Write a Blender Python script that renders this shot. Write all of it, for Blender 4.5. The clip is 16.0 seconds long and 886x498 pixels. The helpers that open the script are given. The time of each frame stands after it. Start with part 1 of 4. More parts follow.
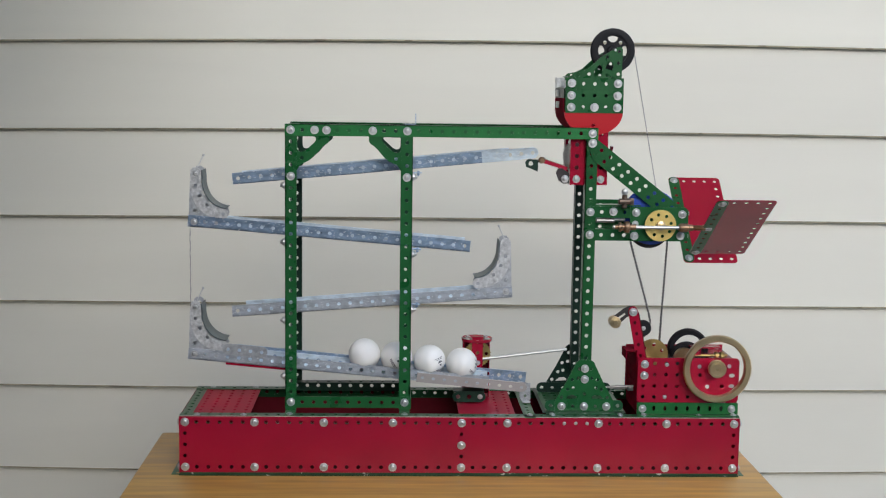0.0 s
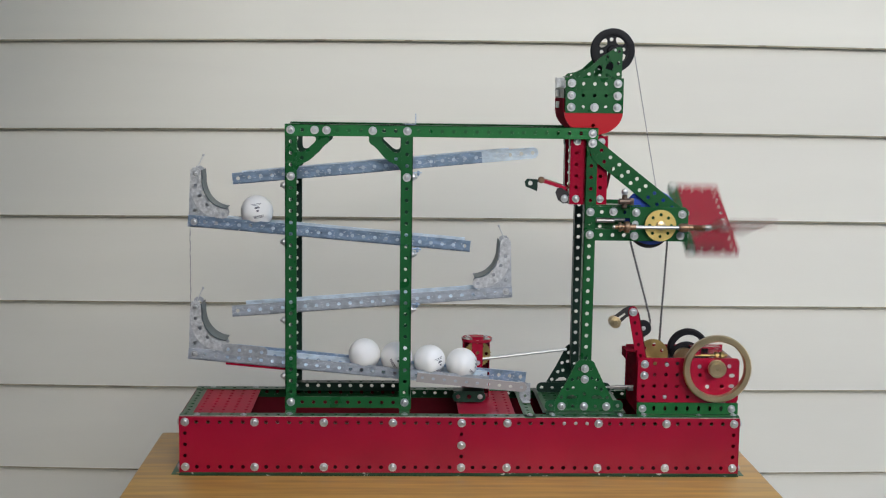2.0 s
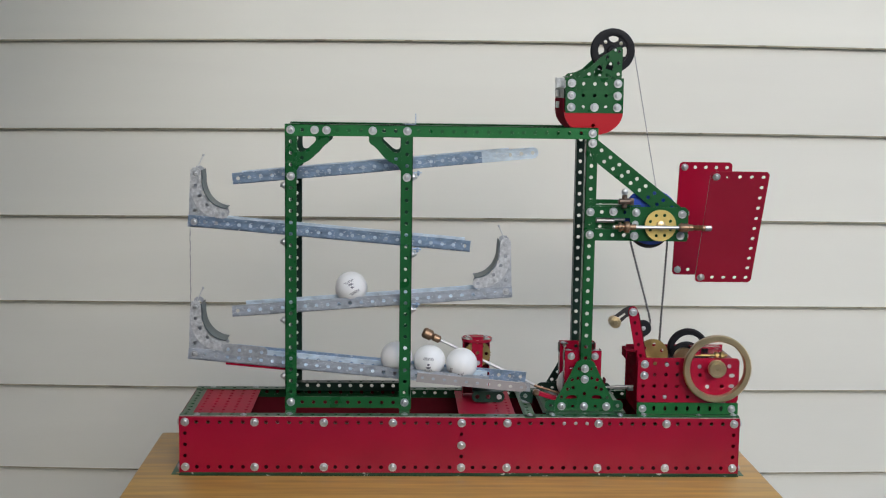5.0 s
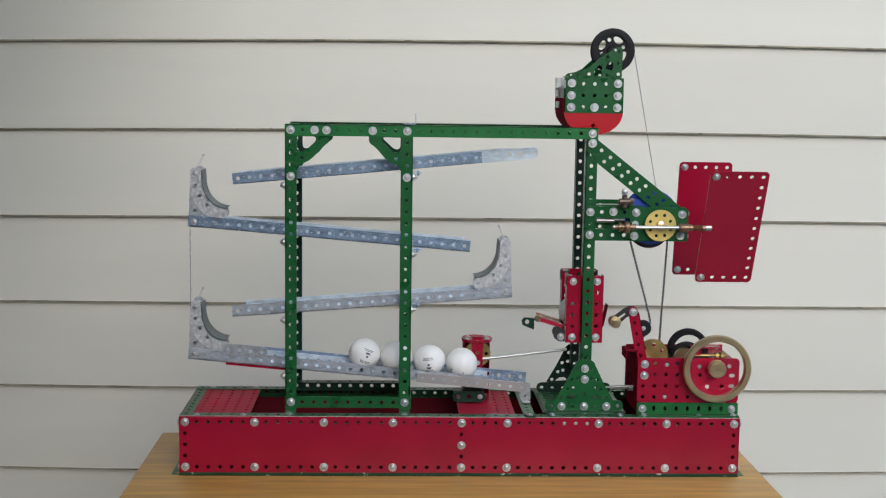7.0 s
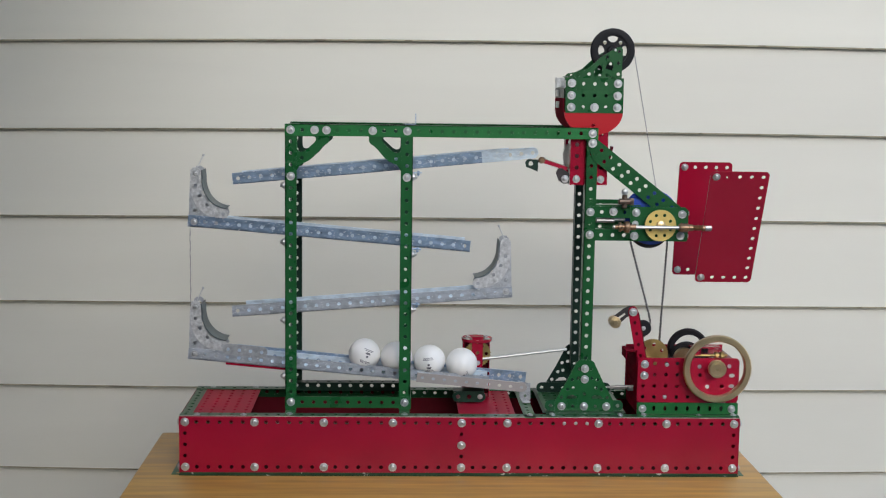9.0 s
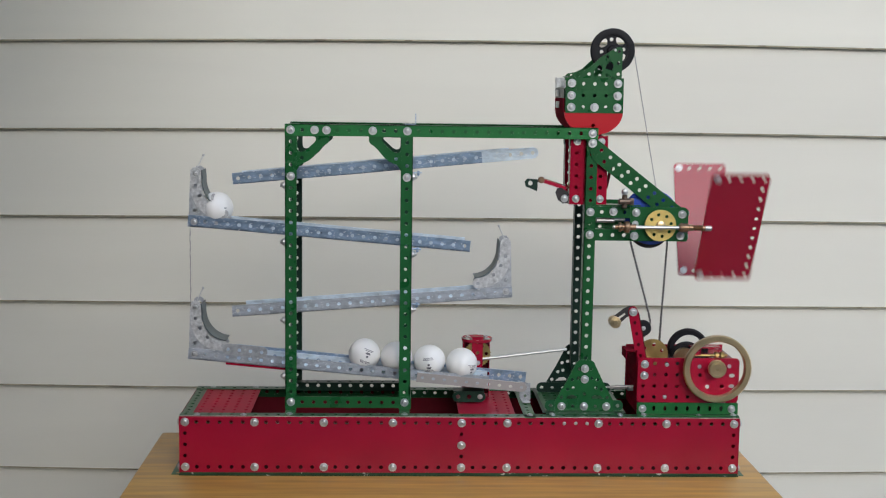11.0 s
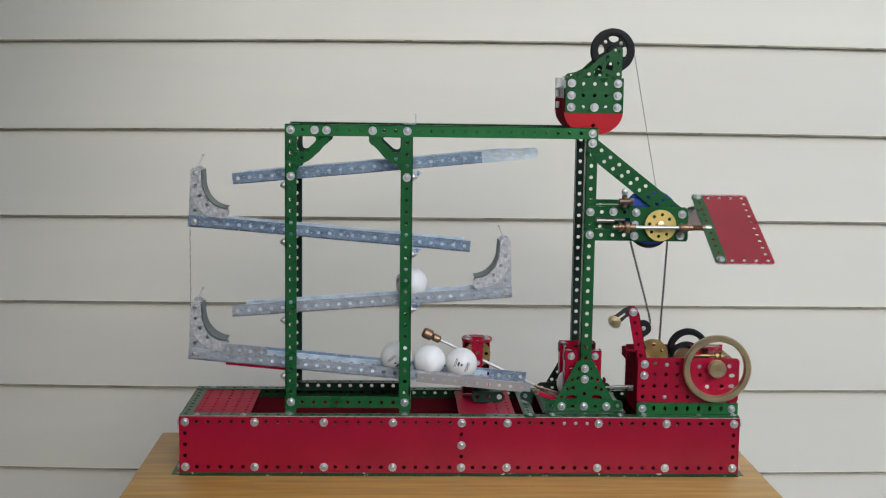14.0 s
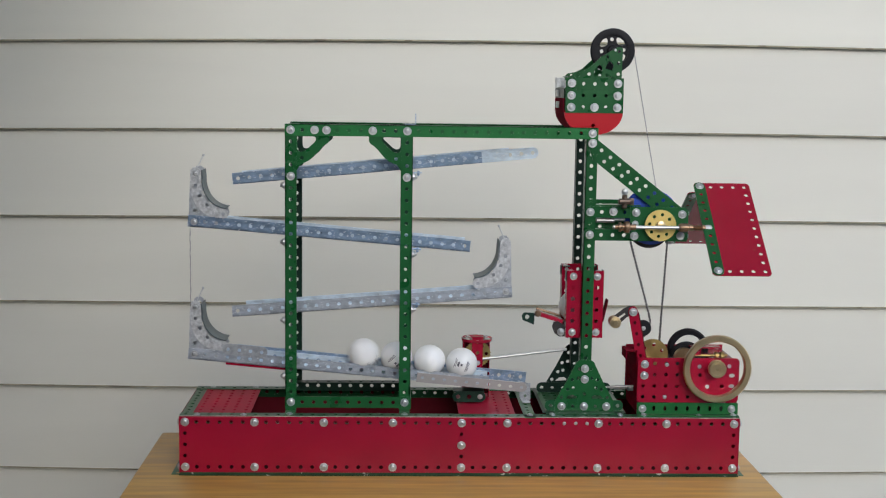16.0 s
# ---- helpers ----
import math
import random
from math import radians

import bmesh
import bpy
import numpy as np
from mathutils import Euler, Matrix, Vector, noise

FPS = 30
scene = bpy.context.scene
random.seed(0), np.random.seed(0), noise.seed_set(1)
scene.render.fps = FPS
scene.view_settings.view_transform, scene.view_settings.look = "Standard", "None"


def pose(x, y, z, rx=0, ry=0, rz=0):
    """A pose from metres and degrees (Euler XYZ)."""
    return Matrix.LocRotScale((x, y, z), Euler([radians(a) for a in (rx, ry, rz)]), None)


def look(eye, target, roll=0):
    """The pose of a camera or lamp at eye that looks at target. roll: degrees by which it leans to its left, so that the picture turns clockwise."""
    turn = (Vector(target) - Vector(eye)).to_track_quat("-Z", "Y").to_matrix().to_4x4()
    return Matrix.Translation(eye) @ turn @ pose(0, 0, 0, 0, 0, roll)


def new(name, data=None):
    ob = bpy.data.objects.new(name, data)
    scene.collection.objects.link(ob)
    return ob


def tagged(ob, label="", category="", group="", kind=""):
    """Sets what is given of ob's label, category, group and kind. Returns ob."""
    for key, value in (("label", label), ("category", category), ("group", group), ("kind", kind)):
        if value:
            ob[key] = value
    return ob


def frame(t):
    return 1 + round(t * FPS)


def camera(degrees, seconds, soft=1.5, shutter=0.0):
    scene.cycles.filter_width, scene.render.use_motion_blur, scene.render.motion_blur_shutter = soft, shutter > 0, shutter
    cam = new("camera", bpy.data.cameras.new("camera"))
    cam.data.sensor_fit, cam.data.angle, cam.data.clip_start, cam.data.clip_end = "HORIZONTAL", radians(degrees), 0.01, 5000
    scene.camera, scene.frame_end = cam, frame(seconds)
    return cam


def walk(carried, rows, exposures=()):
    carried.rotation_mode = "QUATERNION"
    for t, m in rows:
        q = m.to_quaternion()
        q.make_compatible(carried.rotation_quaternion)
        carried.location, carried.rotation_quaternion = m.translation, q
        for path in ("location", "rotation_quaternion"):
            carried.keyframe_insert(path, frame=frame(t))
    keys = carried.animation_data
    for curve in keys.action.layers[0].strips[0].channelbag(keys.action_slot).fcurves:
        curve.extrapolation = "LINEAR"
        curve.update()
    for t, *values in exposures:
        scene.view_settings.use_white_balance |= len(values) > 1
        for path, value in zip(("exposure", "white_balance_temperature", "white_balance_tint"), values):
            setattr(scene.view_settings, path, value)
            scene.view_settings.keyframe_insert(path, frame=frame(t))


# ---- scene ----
# ---- camera ----
P = 0.0127          # half an inch: the hole spacing of the construction set
EYE = Vector((0.2274, -1.3676, 0.4326))
YAW, DIP = 0.0393, 0.1293
AIM = EYE + Vector((math.sin(YAW) * math.cos(DIP), math.cos(YAW) * math.cos(DIP), -math.sin(DIP)))
cam = camera(38.49, 16.0, soft=1.15, shutter=0.36)
walk(cam, [(0.0, look(EYE, AIM, 0.842)), (16.0, look(EYE, AIM, 0.842))], exposures=[(0.0, 0.38), (16.0, 0.32)])

# ---- light: open shade under a bright sky ----
world = bpy.data.worlds.new("sky")
scene.world = world
world.use_nodes = True
wn = world.node_tree.nodes
sky = wn.new("ShaderNodeTexSky")
sky.sky_type, sky.sun_disc = "NISHITA", False
sky.sun_elevation, sky.sun_rotation = radians(27), radians(169)
wn["Background"].inputs[1].default_value = 0.21
world.node_tree.links.new(sky.outputs[0], wn["Background"].inputs[0])
sun = new("sun", bpy.data.lights.new("sun", "SUN"))
sun.data.energy, sun.data.angle, sun.data.color = 0.94, radians(40), (0.90, 0.935, 1.0)
sun.matrix_world = look((0.45, -2.4, 1.25), (0, 0, 0))


# ---- materials ----
def material(name, base, rough=0.5, metal=0.0, vary=0.08, scale=40.0, fine=400.0, bump=0.05, spots=None, coat=0.0, stretch=None, rough_vary=0.1, gloss=0.5):
    """A painted or metal surface with variation at two scales, fine relief and, with spots, patches of a second colour."""
    m = bpy.data.materials.new(name)
    m.use_nodes = True
    n, l = m.node_tree.nodes, m.node_tree.links
    b = n["Principled BSDF"]
    b.inputs["Metallic"].default_value = metal
    b.inputs["Coat Weight"].default_value = coat
    b.inputs["Specular IOR Level"].default_value = gloss
    b.inputs["Coat Roughness"].default_value = 0.12
    co = n.new("ShaderNodeTexCoord")
    src = co.outputs["Object"]
    if stretch:
        mp = n.new("ShaderNodeMapping")
        mp.inputs["Scale"].default_value = stretch
        l.new(src, mp.inputs[0])
        src = mp.outputs[0]
    big, small = n.new("ShaderNodeTexNoise"), n.new("ShaderNodeTexNoise")
    big.inputs["Scale"].default_value, big.inputs["Detail"].default_value = scale, 5
    small.inputs["Scale"].default_value, small.inputs["Detail"].default_value = fine, 3
    for t in (big, small):
        l.new(src, t.inputs["Vector"])
    info = n.new("ShaderNodeObjectInfo")
    add = n.new("ShaderNodeMath")
    add.operation = "MULTIPLY_ADD"
    l.new(info.outputs["Random"], add.inputs[0])
    add.inputs[1].default_value = 0.25
    l.new(big.outputs[0], add.inputs[2])
    ramp = n.new("ShaderNodeMapRange")
    ramp.inputs[1].default_value, ramp.inputs[2].default_value = 0.3, 0.95
    ramp.inputs[3].default_value, ramp.inputs[4].default_value = 1 - vary, 1 + vary
    l.new(add.outputs[0], ramp.inputs[0])
    mul = n.new("ShaderNodeVectorMath")
    mul.operation = "SCALE"
    mul.inputs[0].default_value = base
    l.new(ramp.outputs[0], mul.inputs["Scale"])
    col = mul.outputs[0]
    if spots:
        cut = n.new("ShaderNodeValToRGB")
        cut.color_ramp.elements[0].position, cut.color_ramp.elements[1].position = spots[1], spots[1] + 0.06
        l.new(small.outputs[0], cut.inputs[0])
        mix = n.new("ShaderNodeMix")
        mix.data_type = "RGBA"
        l.new(cut.outputs[0], mix.inputs[0])
        l.new(col, mix.inputs[6])
        mix.inputs[7].default_value = (*spots[0], 1)
        col = mix.outputs[2]
    l.new(col, b.inputs["Base Color"])
    rr = n.new("ShaderNodeMapRange")
    rr.inputs[3].default_value, rr.inputs[4].default_value = rough - rough_vary, rough + rough_vary
    l.new(big.outputs[0], rr.inputs[0])
    l.new(rr.outputs[0], b.inputs["Roughness"])
    bp = n.new("ShaderNodeBump")
    bp.inputs["Strength"].default_value, bp.inputs["Distance"].default_value = bump, 0.001
    l.new(small.outputs[0], bp.inputs["Height"])
    l.new(bp.outputs[0], b.inputs["Normal"])
    return m


GREEN = material("green_enamel", (0.007, 0.086, 0.021), 0.30, vary=0.25, gloss=0.4, spots=((0.02, 0.13, 0.05), 0.68))
RED = material("red_enamel", (0.290, 0.004, 0.023), 0.22, vary=0.16, gloss=0.40, scale=14, rough_vary=0.05)
WORN_GREEN = material("chipped_green_enamel", (0.007, 0.075, 0.025), 0.34, vary=0.3, gloss=0.4, fine=330, spots=((0.30, 0.33, 0.28), 0.66))
SCUFFED_GREEN = material("scuffed_dark_green_strip", (0.014, 0.045, 0.018), 0.5, vary=0.4, gloss=0.3, fine=160, spots=((0.5, 0.5, 0.42), 0.64))
BARE_EDGE = material("bare_worn_edge", (0.42, 0.36, 0.32), 0.5, vary=0.4, scale=90)
LIGHT_GREEN = material("light_green_enamel", (0.008, 0.13, 0.028), 0.35, vary=0.25, gloss=0.4, spots=((0.03, 0.2, 0.06), 0.66))
# much darker than GREEN, for the rear members and some small plates
DARK_GREEN = material("blackish_green_enamel", (0.006, 0.026, 0.016), 0.38, vary=0.3, gloss=0.3)
RED_FLAT = material("worn_red_enamel", (0.36, 0.010, 0.035), 0.5, vary=0.18, gloss=0.12, scale=20)
# dull red, darkened to put the unlit base interior's shade into the colour
SHADED_DULL_RED = material("dull_red_with_shade", (0.10, 0.003, 0.010), 0.6, vary=0.3, gloss=0.12)
MATT_RED = material("matt_crimson_paint", (0.22, 0.004, 0.02), 0.85, vary=0.25, gloss=0.03)
PALE_ZINC = material("worn_galvanised_plate", (0.60, 0.61, 0.61), 0.38, 0.5, vary=0.36, scale=260, fine=520, bump=0.25, spots=((0.70, 0.70, 0.69), 0.64))
BRIGHT_RED = material("bright_red_enamel", (0.45, 0.006, 0.014), 0.3, vary=0.06, gloss=0.4, scale=14)
ZINC = material("galvanised_steel", (0.31, 0.42, 0.57), 0.32, 0.72, vary=0.4, scale=200, fine=620, bump=0.06, stretch=(0.4, 1, 1), spots=((0.66, 0.73, 0.79), 0.60))
# greyer than ZINC, for the two lower front rails
GREY_ZINC = material("greyer_zinc", (0.47, 0.51, 0.56), 0.36, 0.6, vary=0.36, scale=200, fine=620, bump=0.06, stretch=(0.4, 1, 1), spots=((0.68, 0.71, 0.73), 0.60))
# pale zinc: end strip's own tone; on rear rails, painted brightness for the holes
REAR_ZINC = material("lightened_galvanised_steel", (0.60, 0.69, 0.76), 0.33, 0.55, vary=0.35, scale=200, fine=560, bump=0.06, stretch=(0.4, 1, 1), spots=((0.78, 0.83, 0.86), 0.62))
GUSSET_ZINC = material("dull_galvanised_plate", (0.40, 0.42, 0.44), 0.42, 0.5, vary=0.35, scale=200, fine=480, bump=0.2, spots=((0.60, 0.61, 0.62), 0.64))
DULL_ZINC = material("dull_zinc_strip", (0.11, 0.135, 0.14), 0.5, 0.4, vary=0.5, scale=120)
STEEL = material("nickel_steel", (0.52, 0.53, 0.53), 0.42, 0.9, vary=0.12, scale=120)
BRASS = material("aged_brass", (0.60, 0.46, 0.26), 0.32, 0.95, vary=0.16, scale=70)
GEAR_BRASS = material("yellow_gear_brass", (0.70, 0.53, 0.18), 0.46, 0.8, vary=0.14, scale=70)
COPPERY = material("brown_bronze", (0.31, 0.20, 0.125), 0.40, 0.85, vary=0.3, scale=150)
DULL_BRASS = material("tarnished_brass", (0.38, 0.27, 0.10), 0.40, 0.9, vary=0.25, scale=70)
BLACK = material("black_rubber", (0.010, 0.010, 0.012), 0.55, vary=0.3, scale=60, gloss=0.2)
IRON = material("dark_iron", (0.05, 0.045, 0.045), 0.45, 0.7, vary=0.3, scale=80)
CHAIN = material("oiled_chain_steel", (0.20, 0.195, 0.19), 0.34, 0.7, vary=0.3, scale=200)
BLUE = material("blue_enamel", (0.012, 0.06, 0.42), 0.35, vary=0.12, coat=0.3)
CORD = material("grey_cord", (0.34, 0.335, 0.32), 0.9, vary=0.2, scale=500, bump=0.3)
BALL = material("white_celluloid", (0.79, 0.79, 0.77), 0.45, vary=0.05, scale=30, coat=0.1)
for node in BALL.node_tree.nodes:
    if node.type == "BSDF_PRINCIPLED":
        node.inputs["Subsurface Weight"].default_value, node.inputs["Subsurface Radius"].default_value, node.inputs["Subsurface Scale"].default_value = 0.6, (1, 1, 1), 0.012
INK = material("black_ink", (0.10, 0.10, 0.12), 0.6, vary=0.2)
SIDING = material("cream_siding", (0.650, 0.636, 0.560), 0.5, vary=0.07, scale=3.0, fine=160, bump=0.05, stretch=(0.35, 1, 2.5), spots=None)
# edge dust, with the shadow line below each lap put into the colour
SIDING_EDGE = material("dusty_shadowed_siding_edge", (0.36, 0.33, 0.23), 0.9, vary=0.4, scale=30, fine=70, spots=((0.20, 0.17, 0.11), 0.60))
WOOD = material("varnished_pine", (0.45, 0.255, 0.062), 0.42, vary=0.38, scale=9.0, fine=60, bump=0.06, stretch=(1.2, 14, 14), coat=0.15)
DECK = material("grey_paving", (0.40, 0.39, 0.37), 0.8, vary=0.2, scale=6, fine=120, bump=0.3)

# ---- building helpers (all lengths in hole spacings) ----
ORIGIN = {}


def thing(name, at, label, category, group=""):
    ob = tagged(new(name), label, category, group)
    ob.location = Vector(at) * P
    ORIGIN[ob.name] = Vector(at)
    return ob


def part(name, geo, mat, parent, label="", at=None, smooth=False):
    """Links (verts, faces), given in hole spacings in the world, as one mesh object under a thing or a part."""
    base = ORIGIN[parent.name] if parent else Vector((0, 0, 0))
    at = Vector(at) if at is not None else base
    verts, faces = geo
    me = bpy.data.meshes.new(name)
    me.from_pydata([(Vector(v) - at) * P for v in verts], [], faces)
    bm = bmesh.new()
    bm.from_mesh(me)
    bmesh.ops.remove_doubles(bm, verts=bm.verts, dist=2e-6)
    bmesh.ops.recalc_face_normals(bm, faces=bm.faces)
    bm.to_mesh(me)
    bm.free()
    me.materials.append(mat)
    if smooth:
        me.polygons.foreach_set("use_smooth", [True] * len(me.polygons))
        me.set_sharp_from_angle(angle=radians(38))
    ob = new(name, me)
    if parent:
        ob.parent = parent
    ob.location = (at - base) * P
    ORIGIN[ob.name] = at
    if label:
        tagged(ob, label)
    return ob


def join(*geos):
    verts, faces = [], []
    for v, f in geos:
        k = len(verts)
        verts += [tuple(p) for p in v]
        faces += [tuple(i + k for i in q) for q in f]
    return verts, faces


def moved(geo, m):
    return [m @ Vector(v) for v in geo[0]], geo[1]


def basis(o, u, v):
    """The matrix that lays local x along u, y along v and z along their normal, at o."""
    u, v = Vector(u).normalized(), Vector(v).normalized()
    w = u.cross(v)
    return Matrix(((u.x, v.x, w.x, o[0]), (u.y, v.y, w.y, o[1]), (u.z, v.z, w.z, o[2]), (0, 0, 0, 1)))


def perf(nu, nv=1, hole=None, ends=(False, False), th=0.07, hr=0.165, slot=None, corner=False, n=16, cell=1.0):
    """A drilled strip or plate: nu by nv cells with the first hole at the origin, z from 0 to th. ends: round strip ends."""
    verts, faces = [], []
    for i in range(nu):
        for j in range(nv):
            drilled = hole is None or hole(i, j)
            sx = slot[0] if slot else 1.0
            ring_o, ring_i, side = [], [], []
            for k in range(n):
                a = 2 * math.pi * k / n
                c, s = math.cos(a), math.sin(a)
                q = 0.5 / max(abs(c), abs(s))
                if (ends[0] and i == 0 and c < 0) or (ends[1] and i == nu - 1 and c > 0):
                    q = 0.5
                if corner and (i in (0, nu - 1)) and (j in (0, nv - 1)):
                    if (c < 0) == (i == 0) and (s < 0) == (j == 0):
                        q = min(q, 0.56)
                ring_o.append((i + c * q, j + s * q))
                ring_i.append((i + c * hr * sx, j + s * hr))
            b = len(verts)
            for z in (0.0, th):
                verts += [(x, y, z) for x, y in ring_o]
            if drilled:
                for z in (0.0, th):
                    verts += [(x, y, z) for x, y in ring_i]
            for k in range(n):
                k2 = (k + 1) % n
                if drilled:
                    faces.append((b + k, b + k2, b + 2 * n + k2, b + 2 * n + k))
                    faces.append((b + n + k, b + 3 * n + k, b + 3 * n + k2, b + n + k2))
                    faces.append((b + 2 * n + k, b + 2 * n + k2, b + 3 * n + k2, b + 3 * n + k))
                mx, my = (ring_o[k][0] + ring_o[k2][0]) / 2 - i, (ring_o[k][1] + ring_o[k2][1]) / 2 - j
                if abs(mx) > abs(my):
                    edge = i == (nu - 1 if mx > 0 else 0)
                else:
                    edge = j == (nv - 1 if my > 0 else 0)
                if edge:
                    faces.append((b + k, b + n + k, b + n + k2, b + k2))
            if not drilled:
                faces.append(tuple(b + k for k in range(n)))
                faces.append(tuple(b + n + k for k in reversed(range(n))))
    return verts, faces


def box(x0, x1, y0, y1, z0, z1, bev=0.0):
    bm = bmesh.new()
    bmesh.ops.create_cube(bm, size=1)
    for v in bm.verts:
        v.co = ((x0 + x1) / 2 + v.co.x * (x1 - x0), (y0 + y1) / 2 + v.co.y * (y1 - y0), (z0 + z1) / 2 + v.co.z * (z1 - z0))
    if bev:
        bmesh.ops.bevel(bm, geom=bm.edges[:], offset=bev, segments=2, affect="EDGES", profile=0.5)
    bm.verts.index_update()
    out = [v.co.copy() for v in bm.verts], [tuple(v.index for v in f.verts) for f in bm.faces]
    bm.free()
    return out


def lathe(profile, n=32, closed=True):
    """Turns (radius, height) pairs round the z axis; closed: the profile is a loop (a ring), else capped ends."""
    verts, faces, k = [], [], len(profile)
    for i in range(n):
        a = 2 * math.pi * i / n
        verts += [(r * math.cos(a), r * math.sin(a), h) for r, h in profile]
    for i in range(n):
        j = (i + 1) % n
        for q in range(k if closed else k - 1):
            q2 = (q + 1) % k
            faces.append((i * k + q, j * k + q, j * k + q2, i * k + q2))
    if not closed:
        faces.append(tuple(i * k for i in range(n)))
        faces.append(tuple(i * k + k - 1 for i in reversed(range(n))))
    return verts, faces


def rod(a, b, r, n=12):
    a, b = Vector(a), Vector(b)
    d = b - a
    m = Matrix.Translation(a) @ d.to_track_quat("Z", "Y").to_matrix().to_4x4()
    h, e = d.length, min(r * 0.35, d.length * 0.2)
    return moved(lathe([(r - e, 0), (r, e), (r, h - e), (r - e, h)], n, False), m)


def slab(outline, th):
    """A flat plate from an outline in x, y; z from 0 to th."""
    n = len(outline)
    v = [(x, y, 0) for x, y in outline] + [(x, y, th) for x, y in outline]
    return v, [tuple(range(n)), tuple(range(2 * n - 1, n - 1, -1))] + [(i, i + n, (i + 1) % n + n, (i + 1) % n) for i in range(n)]


def pierced(outline, holes, th, hr=0.165, n=12):
    """A plate from an outline with drilled round holes and cut shapes, by triangle fill."""
    bm = bmesh.new()
    loops = [outline]
    for h in holes:
        if len(h) == 2 and not isinstance(h[0], (tuple, list)):
            loops.append([(h[0] + hr * math.cos(2 * math.pi * k / n), h[1] + hr * math.sin(2 * math.pi * k / n)) for k in range(n)])
        else:
            loops.append(h)
    edges = []
    for lp in loops:
        vs = [bm.verts.new((x, y, 0)) for x, y in lp]
        edges += [bm.edges.new((vs[k], vs[(k + 1) % len(vs)])) for k in range(len(vs))]
    bmesh.ops.triangle_fill(bm, use_beauty=True, use_dissolve=False, edges=edges)
    res = bmesh.ops.extrude_face_region(bm, geom=bm.faces[:])
    for g in res["geom"]:
        if isinstance(g, bmesh.types.BMVert):
            g.co.z += th
    bm.verts.index_update()
    out = [v.co.copy() for v in bm.verts], [tuple(v.index for v in f.verts) for f in bm.faces]
    bm.free()
    return out


def girder(o, u, v, w, n, th=0.07, hole=None):
    """An angle girder: n holes from o along u; one flange across v with its outer face at o, the other flange turning back along w from its outer v edge."""
    o, u, v, w = Vector(o), Vector(u).normalized(), Vector(v).normalized(), Vector(w).normalized()
    face = perf(n, 1, hole, th=th)
    m = basis(o, u, v)
    if m.to_3x3().col[2].dot(w) < 0:
        m = m @ Matrix.Diagonal((1, 1, -1, 1))
    o2 = o + v * 0.5 + w * 0.5
    m2 = basis(o2, u, w)
    if m2.to_3x3().col[2].dot(v) > 0:
        m2 = m2 @ Matrix.Diagonal((1, 1, -1, 1))
    return join(moved(face, m), moved(perf(n, 1, hole, th=th), m2))


BOLT_MESH = {}


def bolt(o, normal, parent, mat=None, size=1.0, name="bolt"):
    """A round-headed bolt on a washer, seated at o."""
    mat = mat or STEEL
    size *= 0.86
    key = (mat.name, size)
    if key not in BOLT_MESH:
        prof = [(0.43, 0), (0.43, 0.05), (0.40, 0.07), (0.30, 0.06), (0.27, 0.06), (0.27, 0.15), (0.23, 0.19), (0.13, 0.20), (0.11, 0.16), (0.02, 0.16)]
        v, f = lathe([(r * size, h * size) for r, h in prof], 14, False)
        me = bpy.data.meshes.new("bolt")
        me.from_pydata([Vector(p) * P for p in v], [], f)
        me.polygons.foreach_set("use_smooth", [True] * len(me.polygons))
        me.set_sharp_from_angle(angle=radians(40))
        me.materials.append(mat)
        BOLT_MESH[key] = me
    ob = new(name, BOLT_MESH[key])
    ob.parent = parent
    ob.location = (Vector(o) - ORIGIN[parent.name]) * P
    ob.rotation_mode = "QUATERNION"
    ob.rotation_quaternion = Vector(normal).to_track_quat("Z", "Y")
    return ob


X, Y, Z = Vector((1, 0, 0)), Vector((0, 1, 0)), Vector((0, 0, 1))
FRONT = -Y
# ---- setting: siding wall, ground, table ----
GROUND = -0.74 / P
ground = part("ground", box(-900, 900, -900, 900, GROUND - 4, GROUND), DECK, None)
tagged(ground, "grey paved ground under the table", "ground", kind="structure")
WALL_Y, STEP = 38.0, 10.0
wall = part("wall_back", moved(box(-260, 260, WALL_Y + 0.85, WALL_Y + 8, GROUND, 230), Matrix.Translation((23, WALL_Y, 0)) @ Matrix.Rotation(-0.028, 4, "Z") @ Matrix.Translation((-23, -WALL_Y, 0))), SIDING, None)
tagged(wall, "house wall behind cream lap siding", "wall", kind="structure")


# the wall stands a little askew to the table; boards are bowed for lens barrel distortion
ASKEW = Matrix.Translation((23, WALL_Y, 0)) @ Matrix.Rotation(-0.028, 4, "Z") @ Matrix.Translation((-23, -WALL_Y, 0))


def lens_bow(geo, k):
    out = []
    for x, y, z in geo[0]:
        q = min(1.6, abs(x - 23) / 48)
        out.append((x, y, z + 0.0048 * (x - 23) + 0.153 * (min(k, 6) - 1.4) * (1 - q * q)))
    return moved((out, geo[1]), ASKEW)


def extruded(prof, xs):
    """A (depth, height) profile carried along the stations xs."""
    n, m = len(prof), len(xs)
    v = [(x, y, z) for x in xs for y, z in prof]
    f = [tuple(range(n)), tuple(range(n * m - 1, n * m - n - 1, -1))]
    for a in range(m - 1):
        f += [(a * n + i, a * n + n + i, a * n + n + (i + 1) % n, a * n + (i + 1) % n) for i in range(n)]
    return v, f


